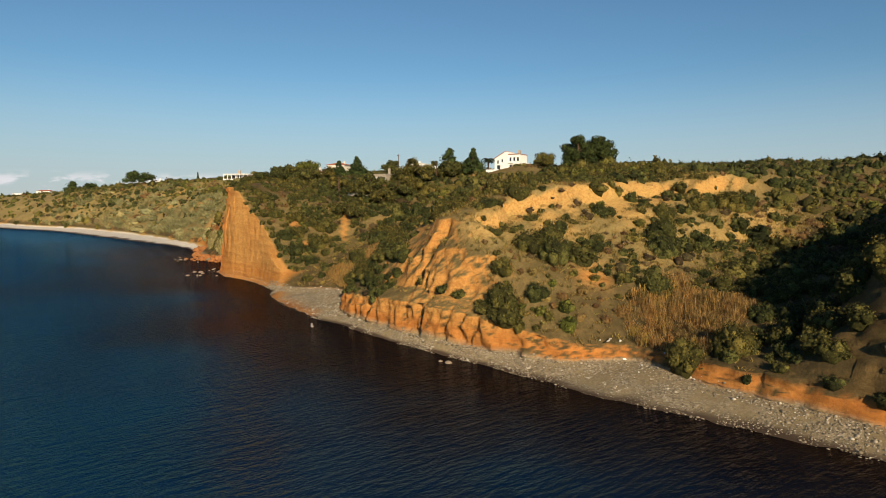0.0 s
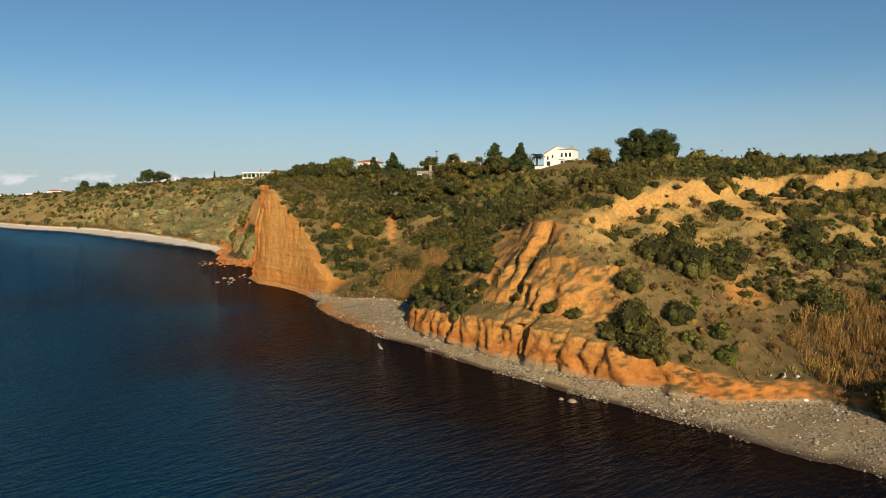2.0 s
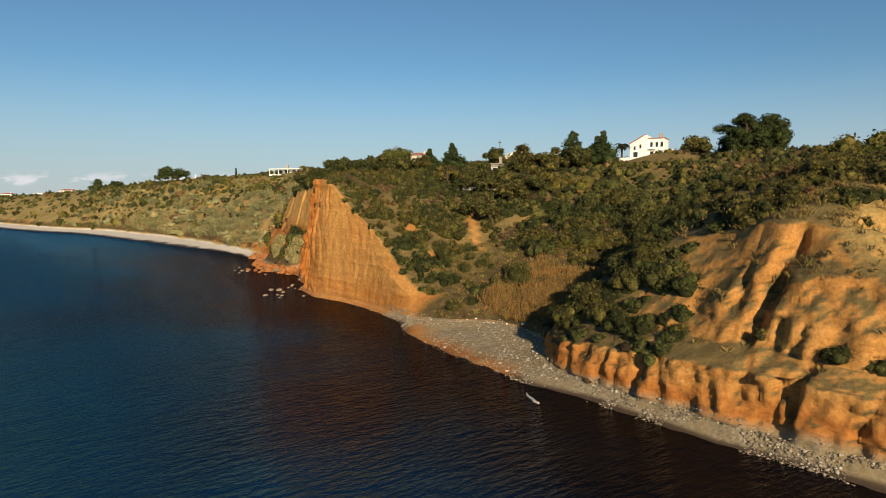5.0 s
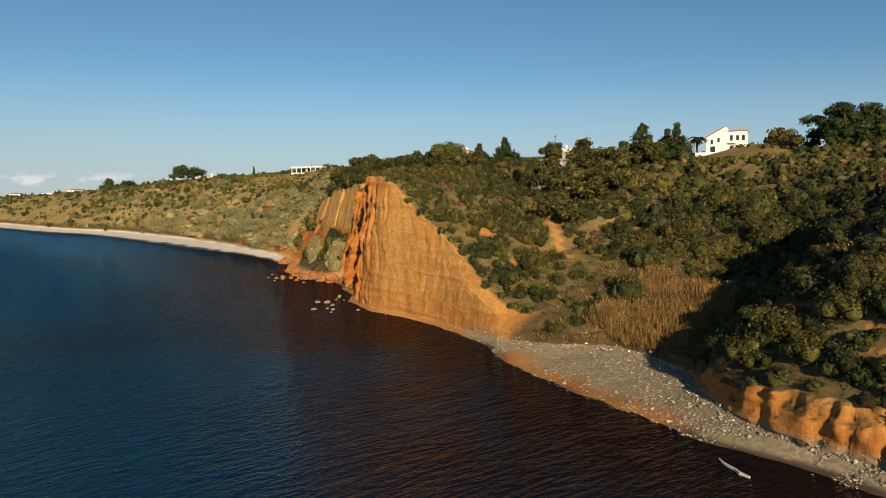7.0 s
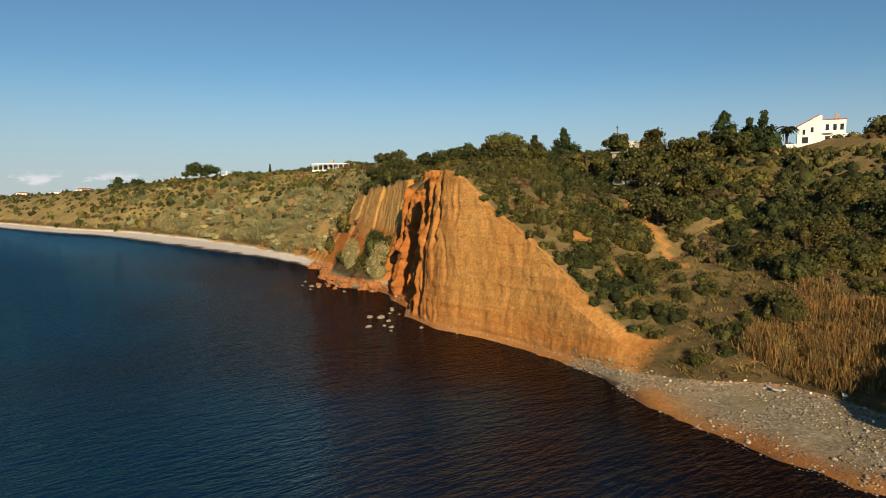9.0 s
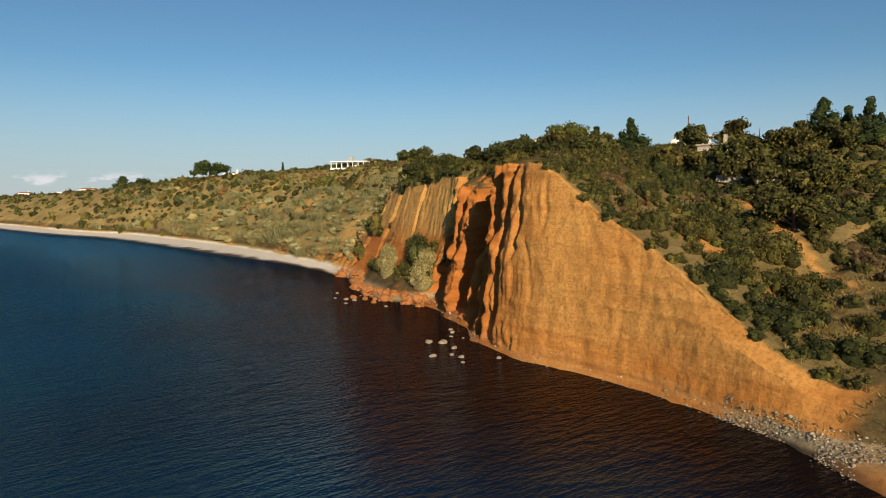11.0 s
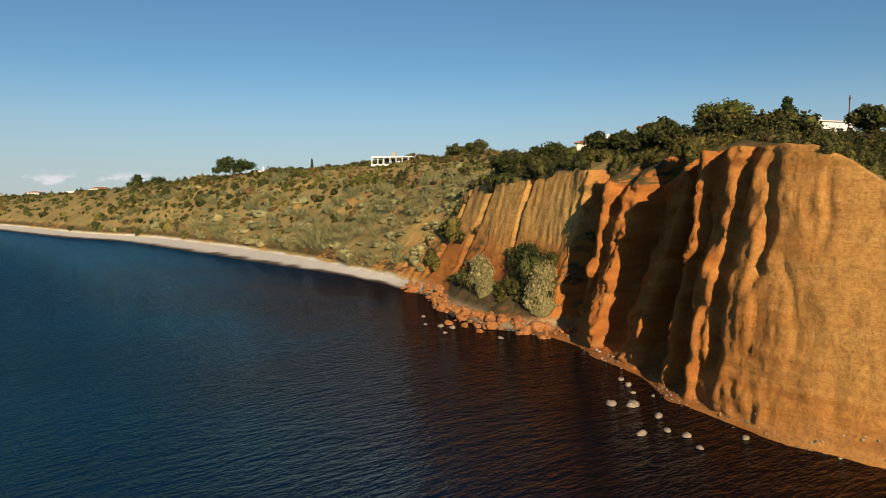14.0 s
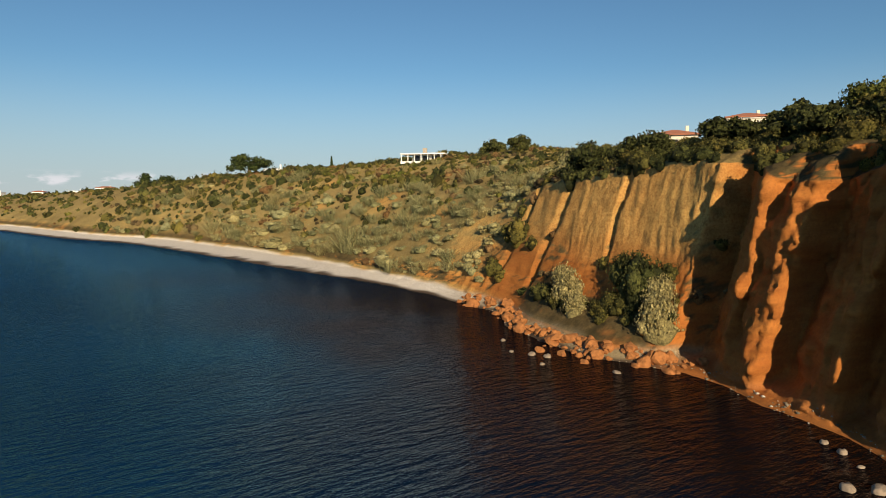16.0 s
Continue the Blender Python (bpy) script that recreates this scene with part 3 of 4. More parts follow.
SHRUBS = [shrub_shape(s, 8, 190, 0.085, core=0.84) for s in range(6)]
LARGE = [shrub_shape(10 + s, 12, 620, 0.055, core=0.84, ragged=1.26) for s in range(5)]
SHRUBS_FAR = [shrub_shape(20 + s, 2, 22, 0.13, core=0.9, fine=False) for s in range(5)]
TUFTS = [tuft_shape(40 + s, 40, 0.22, 0.02) for s in range(3)]
PLUMES = [tuft_shape(70 + s, 120, 0.55, 0.022) for s in range(3)] + [shrub_shape(75 + s, 3, 60, 0.09, 0.62, 0.8, False, 1.35) for s in range(3)]
WISPS = [shrub_shape(60 + s, 3, 44, 0.08, 0.8, 0.8, False, 1.35) for s in range(3)]


def shape_mesh(name, shape, mat, tint):
    v, f = shape
    return mesh_from(name, v, f, [mat], True, {"tint": np.full(len(v), tint)})


def scatter(name, shapes, places, mat, label, category):
    """All plants of one kind that are too many to count, in one mesh. places: x, y, z, radius, height, turn, tint."""
    if not len(places):
        return
    vs, fs, ts, off = [], [], [], 0
    for k, (x, y, z, r, h, turn, tint) in enumerate(places):
        v, f = shapes[k % len(shapes)]
        c, s = math.cos(turn), math.sin(turn)
        q = np.stack([(v[:, 0] * c - v[:, 1] * s) * r + x, (v[:, 0] * s + v[:, 1] * c) * r + y, v[:, 2] * h + z], 1)
        vs.append(q), fs.append(f + off), ts.append(np.full(len(v), tint))
        off += len(v)
    me = mesh_from(name, np.concatenate(vs), np.concatenate(fs), [mat], True, {"tint": np.concatenate(ts)})
    tagged(new(name, me), label, category, kind="stuff")


def cover_at(x, y):
    i = int(np.clip(np.searchsorted(YS, y), 0, len(YS) - 1))
    j = int(np.argmin(np.abs(GX[i] - x)))
    return BARE[i, j], LV[j], GZ[i, j]


def plant_places():
    """Where the scrub grows: thick on the slopes and the plateau, thin on open earth."""
    rng = np.random.default_rng(7)
    green, far_green, dry, silver, silver_far, reeds = [], [], [], [], [], []
    spots = [(rng.uniform(44, 190), rng.uniform(-10, 262)) for _ in range(34000)]
    spots += [(rng.uniform(10, 150), rng.uniform(262, 460)) for _ in range(14000)]
    spots += [(rng.uniform(190, 420), rng.uniform(0, 330)) for _ in range(1500)]
    spots += [(rng.uniform(-100, 160), rng.uniform(460, 760)) for _ in range(1800)]
    taken = {}
    for x, y in spots:
        bare, lv, z = cover_at(x, y)
        scarp = 44 < y < 69 and 50 < x < 112
        if scarp or (30 < y < 62 and x > 56):
            bare *= 0.55
        if lv < 3.5 or bare > 0.4 + 0.5 * rng.random() or (bare > 0.3 and rng.random() < 0.6):
            continue
        z = ground(x, y)
        patch = float(fbm(x / 11, y / 11, 2.0, 3))
        stand = float(fbm(x / 6 + 50, y / 6, 8.0, 3))
        r = float(np.clip(rng.lognormal(0.26 + 0.22 * stand, 0.38), 0.6, 2.7))
        if scarp and rng.random() < 0.55:
            r *= 0.6
        if 118 < y < 152 and 112 < x < 130 and z > 26.5:
            continue
        if y > 262:
            r *= 1.5
        if 57 < y < 69.5 and 53 < x < 108 and rng.random() < 0.5:
            continue
        if 40 < y < 62 and z < 4.2 and x < 56:
            continue
        if 61 < y < 79 and x < 55 and (r > 1.1 or rng.random() < 0.85):
            continue
        if 119 < y < 162 and lv < 6.25:
            if lv < 6.04:
                continue
            r = min(r, 0.9)
        if 158 < y < 188.5 and x < 57.5 + 0.1 * abs(y - 165):
            continue
        if 104 < y < 131 and 56 < x < 68 and rng.random() < 0.82 + 0.4 * patch:
            continue
        if 100 < y < 180 and x > 68:
            r *= 1.2
        if abs(y - 131 - 1.81 * (x - 65.3)) < 2.2 + r and 64 < x < 74.5:
            continue
        if 188 < y < 240 and 62 < x < 88:
            r *= 1.25
        if x > 88 and y > 165 or x > 118:
            r = min(r, 1.5)
        gap = 0.56 if scarp else 0.52 if y < 240 and x < 135 else 0.64
        ci, cj = int(x // 4), int(y // 4)
        if any((x - a) ** 2 + (y - b) ** 2 < (gap * (r + c)) ** 2 for i in (ci - 1, ci, ci + 1) for j in (cj - 1, cj, cj + 1) for a, b, c in taken.get((i, j), ())):
            continue
        taken.setdefault((ci, cj), []).append((x, y, r))
        turn, tint = rng.uniform(0, 6.28), float(np.clip(0.45 + 0.42 * patch + 0.16 * rng.normal(), 0, 1))
        h = r * rng.uniform(0.95, 1.5)
        item = (x, y, z - 0.28 * r, r, h, turn, tint)
        reedy = (100 < y < 116 and 52 < x < 64) or (34 < y < 47 and 56 < x < 70)
        up_slope = x - float(np.interp(y, YS, SHORE_X))
        pale_side = 234 < y < 440 and stand + 0.25 * rng.normal() > (up_slope - 30) / 24 + 0.5 * (y > 370)
        if reedy and z < 9:
            continue
        elif pale_side:
            (silver if y < 245 else silver_far).append((x, y, z - 0.1 * r, 1.35 * r, 1.3 * r * rng.uniform(0.7, 1.2), rng.normal(0.4, 0.5), float(np.clip(0.30 + 0.2 * patch + 0.06 * rng.normal(), 0.15, 0.5))))
        elif stand + 0.3 * rng.normal() < (-0.15 if scarp else -0.62):
            dry.append((x, y, z - 0.1 * r, 0.85 * r, 0.8 * h, turn, tint))
        elif y > 240 or x > 105 or y < 12:
            far_green.append(item)
        else:
            green.append(item)
    for _ in range(900):
        first = rng.random() < 0.6
        x, y = (rng.uniform(54.5, 67), rng.uniform(103.5, 117)) if first else (rng.uniform(58.5, 71), rng.uniform(35, 47))
        reeds.append((x, y, ground(x, y), rng.uniform(0.8, 1.4), rng.uniform(0.9, 2.3) * (0.75 + 0.35 * float(vnoise(x / 2.5, y / 2.5))), rng.uniform(0, 6.28), float(np.clip(rng.normal(0.5, 0.25), 0, 1))))
    return green, far_green, dry, silver, silver_far, reeds


GREEN, FAR_GREEN, DRY_AT, SILVER_AT, SILVER_FAR, REEDS = plant_places()
GREEN.sort(key=lambda p: -p[3])
LONE = [p for p in GREEN if p[0] < 78 and 20 < p[1] < 210][:260]
REST = [p for p in GREEN if p not in LONE]
SHRUB_MESHES = [shape_mesh("shrub", s, LEAF, t) for s in LARGE for t in (0.2, 0.5, 0.8)]
for k, (x, y, z, r, h, turn, tint) in enumerate(LONE):
    ob = new("shrub", SHRUB_MESHES[(k % 5) * 3 + (0 if tint < 0.35 else 1 if tint < 0.65 else 2)])
    ob.location, ob.rotation_euler, ob.scale = (x, y, z), (0, 0, turn), (r, r, h)
    tagged(ob, "dense olive-green evergreen shrub rooted on the clay slope", "shrub", "shrubs on the slopes")
scatter("scrub", SHRUBS, REST, LEAF, "dense olive-green evergreen scrub covering the slopes", "scrub")
scatter("far_scrub", SHRUBS_FAR, FAR_GREEN, LEAF, "dark green scrub on the plateau and the far slopes", "scrub")
scatter("dry_scrub", WISPS, DRY_AT, DRY, "low brown dried-out scrub between the green bushes", "scrub")
scatter("silver_scrub", WISPS, SILVER_AT, SILVER, "pale silvery-green bushes on the clay slope", "scrub")
scatter("far_silver_scrub", PLUMES, SILVER_FAR, SILVER, "pale straw-coloured scrub above the far beach", "scrub")
scatter("reeds", TUFTS, REEDS, REED, "tall dry straw-coloured reeds behind the beach", "reeds")


def grass_places():
    """Dry grass on open turf, on the spur and along the lower slopes."""
    rng = np.random.default_rng(17)
    places = []
    for _ in range(10000):
        x, y = rng.uniform(46, 110), rng.uniform(28, 136)
        bare, lv, z = cover_at(x, y)
        open_turf = (44 < y < 74 and x > 50) or (100 < y < 131 and x < 70) or rng.random() < 0.25
        if lv < 3.6 or bare > 0.75 or not open_turf:
            continue
        places.append((x, y, ground(x, y), rng.uniform(0.5, 0.9), rng.uniform(0.25, 0.6), rng.uniform(0, 6.28), float(np.clip(rng.normal(0.5, 0.25), 0, 1))))
    return places


GRASS_TUFTS = [tuft_shape(80 + s, 12, 0.4, 0.05) for s in range(4)]
scatter("dry_grass", GRASS_TUFTS, grass_places(), GRASS, "short straw-coloured dry grass on the open slope", "grass")


# ---- building blocks ----
def part(name, bm, mat, parent, label=""):
    me = bpy.data.meshes.new(name)
    bm.to_mesh(me)
    bm.free()
    me.materials.append(mat)
    ob = new(name, me)
    ob.parent = parent
    return tagged(ob, label)


def thing(name, m, label, category, group=""):
    ob = new(name)
    ob.matrix_world = m
    return tagged(ob, label, category, group)


def box(x0, y0, z0, x1, y1, z1, bevel=0.0):
    bm = bmesh.new()
    bmesh.ops.create_cube(bm, size=1.0)
    bmesh.ops.transform(bm, matrix=Matrix.Translation(((x0 + x1) / 2, (y0 + y1) / 2, (z0 + z1) / 2)) @ Matrix.Diagonal((x1 - x0, y1 - y0, z1 - z0, 1)), verts=bm.verts)
    if bevel:
        bmesh.ops.bevel(bm, geom=bm.edges[:], offset=bevel, segments=1, affect="EDGES")
    return bm


def prism(points, y0, y1):
    """A solid whose outline in x, z is given, from y0 to y1."""
    bm = bmesh.new()
    a = [bm.verts.new((x, y0, z)) for x, z in points]
    b = [bm.verts.new((x, y1, z)) for x, z in points]
    bm.faces.new(a), bm.faces.new(b[::-1])
    for k in range(len(a)):
        bm.faces.new((a[k], b[k], b[(k + 1) % len(a)], a[(k + 1) % len(a)]))
    bmesh.ops.recalc_face_normals(bm, faces=bm.faces[:])
    return bm


def hip(x0, y0, x1, y1, z, rise, over=0.4):
    """A hipped roof slab with its eaves."""
    bm = bmesh.new()
    x0, y0, x1, y1 = x0 - over, y0 - over, x1 + over, y1 + over
    half = min(x1 - x0, y1 - y0) / 2
    lo = [bm.verts.new((x, y, z)) for x, y in ((x0, y0), (x1, y0), (x1, y1), (x0, y1))]
    up = [bm.verts.new((x, y, z + 0.18)) for x, y in ((x0, y0), (x1, y0), (x1, y1), (x0, y1))]
    if x1 - x0 > y1 - y0:
        r = [bm.verts.new((x0 + half, (y0 + y1) / 2, z + rise)), bm.verts.new((x1 - half, (y0 + y1) / 2, z + rise))]
        tops = [(up[0], up[1], r[1], r[0]), (up[1], up[2], r[1]), (up[2], up[3], r[0], r[1]), (up[3], up[0], r[0])]
    else:
        r = [bm.verts.new(((x0 + x1) / 2, y0 + half, z + rise)), bm.verts.new(((x0 + x1) / 2, y1 - half, z + rise))]
        tops = [(up[0], up[1], r[0]), (up[1], up[2], r[1], r[0]), (up[2], up[3], r[1]), (up[3], up[0], r[0], r[1])]
    bm.faces.new(lo[::-1])
    for k in range(4):
        bm.faces.new((lo[k], lo[(k + 1) % 4], up[(k + 1) % 4], up[k]))
    for t in tops:
        bm.faces.new(t)
    bmesh.ops.recalc_face_normals(bm, faces=bm.faces[:])
    return bm


def tube(path, radii, sides=8):
    bm = bmesh.new()
    rings = []
    for k, (p, r) in enumerate(zip(path, radii)):
        p = Vector(p)
        way = Vector(path[min(k + 1, len(path) - 1)]) - Vector(path[max(k - 1, 0)])
        q = way.to_track_quat("Z", "Y")
        rings.append([bm.verts.new(p + q @ Vector((r * math.cos(6.2832 * s / sides), r * math.sin(6.2832 * s / sides), 0))) for s in range(sides)])
    for a, b in zip(rings, rings[1:]):
        for s in range(sides):
            bm.faces.new((a[s], a[(s + 1) % sides], b[(s + 1) % sides], b[s]))
    bm.faces.new(rings[0][::-1]), bm.faces.new(rings[-1])
    return bm


WHITE = plain("white_render", (0.80, 0.79, 0.76), 0.85, 0.05, 0.8, 0.01)
CREAM = plain("cream_render", (0.72, 0.66, 0.55), 0.85, 0.06, 0.8, 0.01)
TILE = plain("terracotta_tile", (0.36, 0.15, 0.09), 0.85, 0.3, 4.0, 0.06)
GLASS = plain("dark_window_glass", (0.03, 0.035, 0.045), 0.12, 0.2, 1.0, 0.0)
WOOD = plain("dark_wood", (0.12, 0.07, 0.04), 0.8, 0.3, 5.0, 0.02)
GREYWOOD = plain("bleached_wood", (0.46, 0.42, 0.36), 0.9, 0.25, 5.0, 0.03)
STONEWALL = plain("grey_stone", (0.34, 0.30, 0.25), 0.95, 0.3, 3.0, 0.08)
STEELGREY = plain("grey_metal", (0.30, 0.31, 0.32), 0.5, 0.1, 3.0, 0.0)
PLASTIC = plain("white_plastic", (0.78, 0.77, 0.74), 0.5, 0.08, 3.0, 0.0)


def window(house, x, y, z, w, h, depth=0.12, name="window"):
    """A framed window on a wall that faces -y; x is its middle, z its sill."""
    win = part(name, box(x - w / 2 - 0.08, y - 0.05, z - 0.08, x + w / 2 + 0.08, y + 0.02, z + h + 0.08), WHITE, house)
    part("pane", box(x - w / 2, y - 0.062, z, x + w / 2, y - 0.04, z + h), GLASS, win, "dark window glass")
    return win


# ---- the houses on the plateau; each is built facing -y and then turned to the sea ----
def white_house():
    h = thing("house", pose(131.6, 147, 27.3, 0, 0, -62) @ Matrix.Diagonal((0.58, 0.75, 0.98, 1)), "two-storey white rendered house with red-tiled eaves", "house")
    part("wall", prism([(-7.0, 0), (0.2, 0), (0.2, 6.3), (-0.8, 6.3), (-7.0, 4.2)], -4, 5), WHITE, h, "white gabled wing")
    part("wall", box(0.2, -3.4, 0, 7.2, 5, 5.4), WHITE, h, "white main block")
    part("roof", prism([(-7.3, 4.18), (-0.8, 6.34), (-0.8, 6.52), (-7.3, 4.36)], -4.3, 5.3), TILE, h, "sloping terracotta roof")
    part("roof", hip(0.2, -3.4, 7.2, 5, 5.4, 0.45, 0.2), TILE, h, "terracotta hipped roof")
    part("chimney", box(4.2, 0.5, 5.4, 5.4, 1.5, 6.9, 0.03), STONEWALL, h)
    part("porch", box(-8.6, -5.6, 0, 3.6, -4.0, 0.5, 0.03), WHITE, h, "white raised terrace")
    part("parapet", box(-10.5, -7.0, -0.4, -3.0, -6.8, 0.7, 0.02), WHITE, h)
    part("annexe", box(7.2, -1.5, 0, 10.4, 4, 2.7, 0.02), WHITE, h, "low white annexe")
    for x, z in ((1.8, 3.3), (4.0, 3.3), (6.0, 3.3)):
        window(h, x, -3.4, z, 1.0, 1.2)
    for x in (-5.0, -2.6):
        window(h, x, -4.0, 3.0 if x > -4 else 2.6, 0.8, 1.0)
    for x in (2.0, 5.4):
        door = part("door", box(x - 0.65, -3.5, 0, x + 0.65, -3.38, 2.2), WOOD, h, "dark door opening")
        part("pane", box(x - 0.5, -3.52, 0.5, x + 0.5, -3.5, 2.05), GLASS, door)
    window(h, -4.6, -4.0, 0.6, 1.8, 1.5)
    part("balcony", box(0.6, -4.3, 2.75, 3.6, -3.4, 2.9, 0.02), WHITE, h)


def villa():
    h = thing("house", pose(106, 215.5, 25.6, 0, 0, -52) @ Matrix.Diagonal((0.66, 0.7, 0.95, 1)), "cream two-storey villa with a shallow tiled hip roof", "house")
    part("wall", box(-5.2, -4, 0, 5.2, 4.5, 6.0, 0.02), CREAM, h, "cream rendered walls")
    part("roof", hip(-5.2, -4, 5.2, 4.5, 6.0, 1.1, 0.7), TILE, h, "low terracotta hip roof")
    part("cornice", box(-5.5, -4.3, 5.75, 5.5, 4.8, 6.0, 0.03), WHITE, h)
    part("balcony", box(-4.6, -5.6, 2.9, 0.4, -4, 3.1, 0.02), WHITE, h)
    part("railing", box(-4.6, -5.6, 3.1, 0.4, -5.5, 4.0, 0.02), WHITE, h)
    for x in (-4.4, -2.1, 0.2):
        part("column", box(x - 0.15, -5.5, 3.1, x + 0.15, -5.2, 5.8, 0.02), CREAM, h)
    for x in (-3.2, -0.8):
        window(h, x, -4, 3.2, 1.3, 2.0)
    for x in (2.0, 3.9):
        window(h, x, -4, 3.6, 0.9, 1.5)
        window(h, x, -4, 0.7, 0.9, 1.5)
    part("chimney", box(2.4, 1.0, 6.0, 3.2, 1.8, 7.6, 0.03), CREAM, h)


def bungalow(x, y, z, turn, label, wide=9.0, wallmat=None, tiled=True):
    h = thing("house", pose(x, y, z, 0, 0, turn), label, "house")
    mat = wallmat or WHITE
    part("wall", box(-wide / 2, -3.5, 0, wide / 2, 3.5, 3.0, 0.02), mat, h)
    if tiled:
        part("roof", hip(-wide / 2, -3.5, wide / 2, 3.5, 3.0, 1.3, 0.5), TILE, h)
    else:
        part("roof", box(-wide / 2 - 0.3, -3.8, 3.0, wide / 2 + 0.3, 3.8, 3.25, 0.03), mat, h, "flat white roof slab")
    for k in range(3):
        window(h, (k - 1) * wide / 3.3, -3.5, 0.9, 1.2, 1.3)
    part("chimney", box(wide / 4, 0, 3.0, wide / 4 + 0.6, 0.6, 5.0, 0.02), mat, h)


def long_villa():
    h = thing("house", pose(130, 194, 28.2, 0, 0, -55) @ Matrix.Diagonal((0.7, 0.8, 0.9, 1)), "long low white house with a slanting roof", "house")
    part("wall", prism([(-6, 0), (6, 0), (6, 3.3), (-2.5, 3.9), (-6, 2.6)], -3.5, 3.5), WHITE, h)
    part("roof", prism([(-6.3, 2.6), (-2.5, 4.0), (6.4, 3.36), (6.4, 3.56), (-2.5, 4.2), (-6.3, 2.8)], -3.9, 3.9), CREAM, h, "pale slanting roof")
    part("chimney", box(-2.2, -0.4, 4.0, -1.5, 0.4, 5.2, 0.02), WHITE, h)
    for x in (-3.6, -0.6, 2.4, 4.6):
        window(h, x, -3.5, 0.8, 1.4, 1.5)


def pergola_house():
    """A white flat-roofed house: a slab on square columns round a recessed core."""
    h = thing("house", pose(101.5, 321, 27.9, 0, 0, -42) @ Matrix.Diagonal((0.66, 0.7, 0.85, 1)), "white flat-roofed modern house on square columns", "house")
    part("core", box(-6, -1, 0, 9, 5, 3.0), WHITE, h, "recessed white core with dark glazing")
    part("roof", box(-11, -5, 3.0, 10.5, 6, 3.5, 0.03), WHITE, h, "flat white roof slab")
    for x in (-10.6, -7.4, -4.2, -1.0, 2.2, 5.4, 8.6):
        part("column", box(x - 0.2, -4.8, 0, x + 0.2, -4.4, 3.0, 0.02), WHITE, h)
    part("parapet", box(-11, -5, -0.4, 10.5, -4.85, 0.5, 0.02), WHITE, h)
    for x in (-4, 0.5, 5):
        window(h, x, -1, 0.2, 3.0, 2.4)
    part("chimney", box(-1.2, 0, 3.5, 0.8, 1.4, 5.6, 0.03), STONEWALL, h, "grey rooftop stack")


white_house()
villa()
long_villa()
pergola_house()
bungalow(101, 227, 25.8, -50, "low cream bungalow with a terracotta hip roof", 8, CREAM)
bungalow(77, 398, 25.0, -40, "small white hut beside the far pine", 7, WHITE, False)
bungalow(97, 166, ground(97, 166) - 0.8, -60, "low stone shed half hidden by trees", 5, STONEWALL, False)
FAR_TOWN = [(60, 640, 23.5, 13), (78, 655, 24, 10), (40, 760, 22.0, 14), (20, 830, 19.5, 12), (-10, 880, 19, 11), (-46, 905, 18.5, 14), (-75, 960, 17, 12), (-100, 1010, 16.5, 13), (-70, 1040, 17, 12)]
for k, (x, y, z, wide) in enumerate(FAR_TOWN):
    bungalow(x, y, z - 1.0, -25 - 5 * (k % 3), "distant small white house among trees", wide, WHITE, k % 2 == 0)


def retaining_wall():
    w = thing("retaining_wall", pose(81, 150, ground(81, 150) - 0.2, 0, 6, -48), "low pale stone wall beside the path in the gully", "wall")
    for k in range(9):
        part("block", box(-4.5 + k, -0.25, 0, -3.55 + k, 0.25, 0.9 + 0.12 * (k % 2), 0.04), STONEWALL, w)


retaining_wall()


def utility_pole(x, y, z):
    p = thing("utility_pole", pose(x, y, z, 0, 0, 30), "slim wooden utility pole with a crossbar", "pole", "utility poles")
    part("post", tube([(0, 0, -0.5), (0, 0, 4), (0, 0, 8.5)], [0.14, 0.12, 0.09], 8), WOOD, p)
    part("crossbar", box(-1.1, -0.07, 7.9, 1.1, 0.07, 8.05), WOOD, p)
    for x0 in (-0.95, 0, 0.95):
        part("insulator", tube([(x0, 0, 8.05), (x0, 0, 8.25)], [0.05, 0.04], 6), STEELGREY, p)


utility_pole(136, 333, 29.5)
utility_pole(112, 182, 25.5)


# ---- trees ----
def crown_mesh(rng, lobes, leaves, size, spread=0.7):
    """Leaf sprays over a set of lobes (centre, radius, flatness), with a dark broken core."""
    vs, fs, off = [], [], 0
    for c, r, flat in lobes:
        v, f = ICO1
        q = v * (r * 0.74, r * 0.74, r * 0.74 * flat) * (1 + 0.2 * rng.normal(size=(len(v), 1))) + c
        vs.append(q), fs.append(f + off)
        off += len(q)
        way = rng.normal(size=(leaves, 3))
        way /= np.linalg.norm(way, axis=1)[:, None]
        reach = rng.uniform(0.72, 1.15, (leaves, 1))
        lv, lf = leaf_quads(np.array(c) + way * reach * (r, r, r * flat), way, size, rng, spread)
        vs.append(lv), fs.append(lf + off)
        off += len(lv)
    return np.concatenate(vs), np.concatenate(fs)


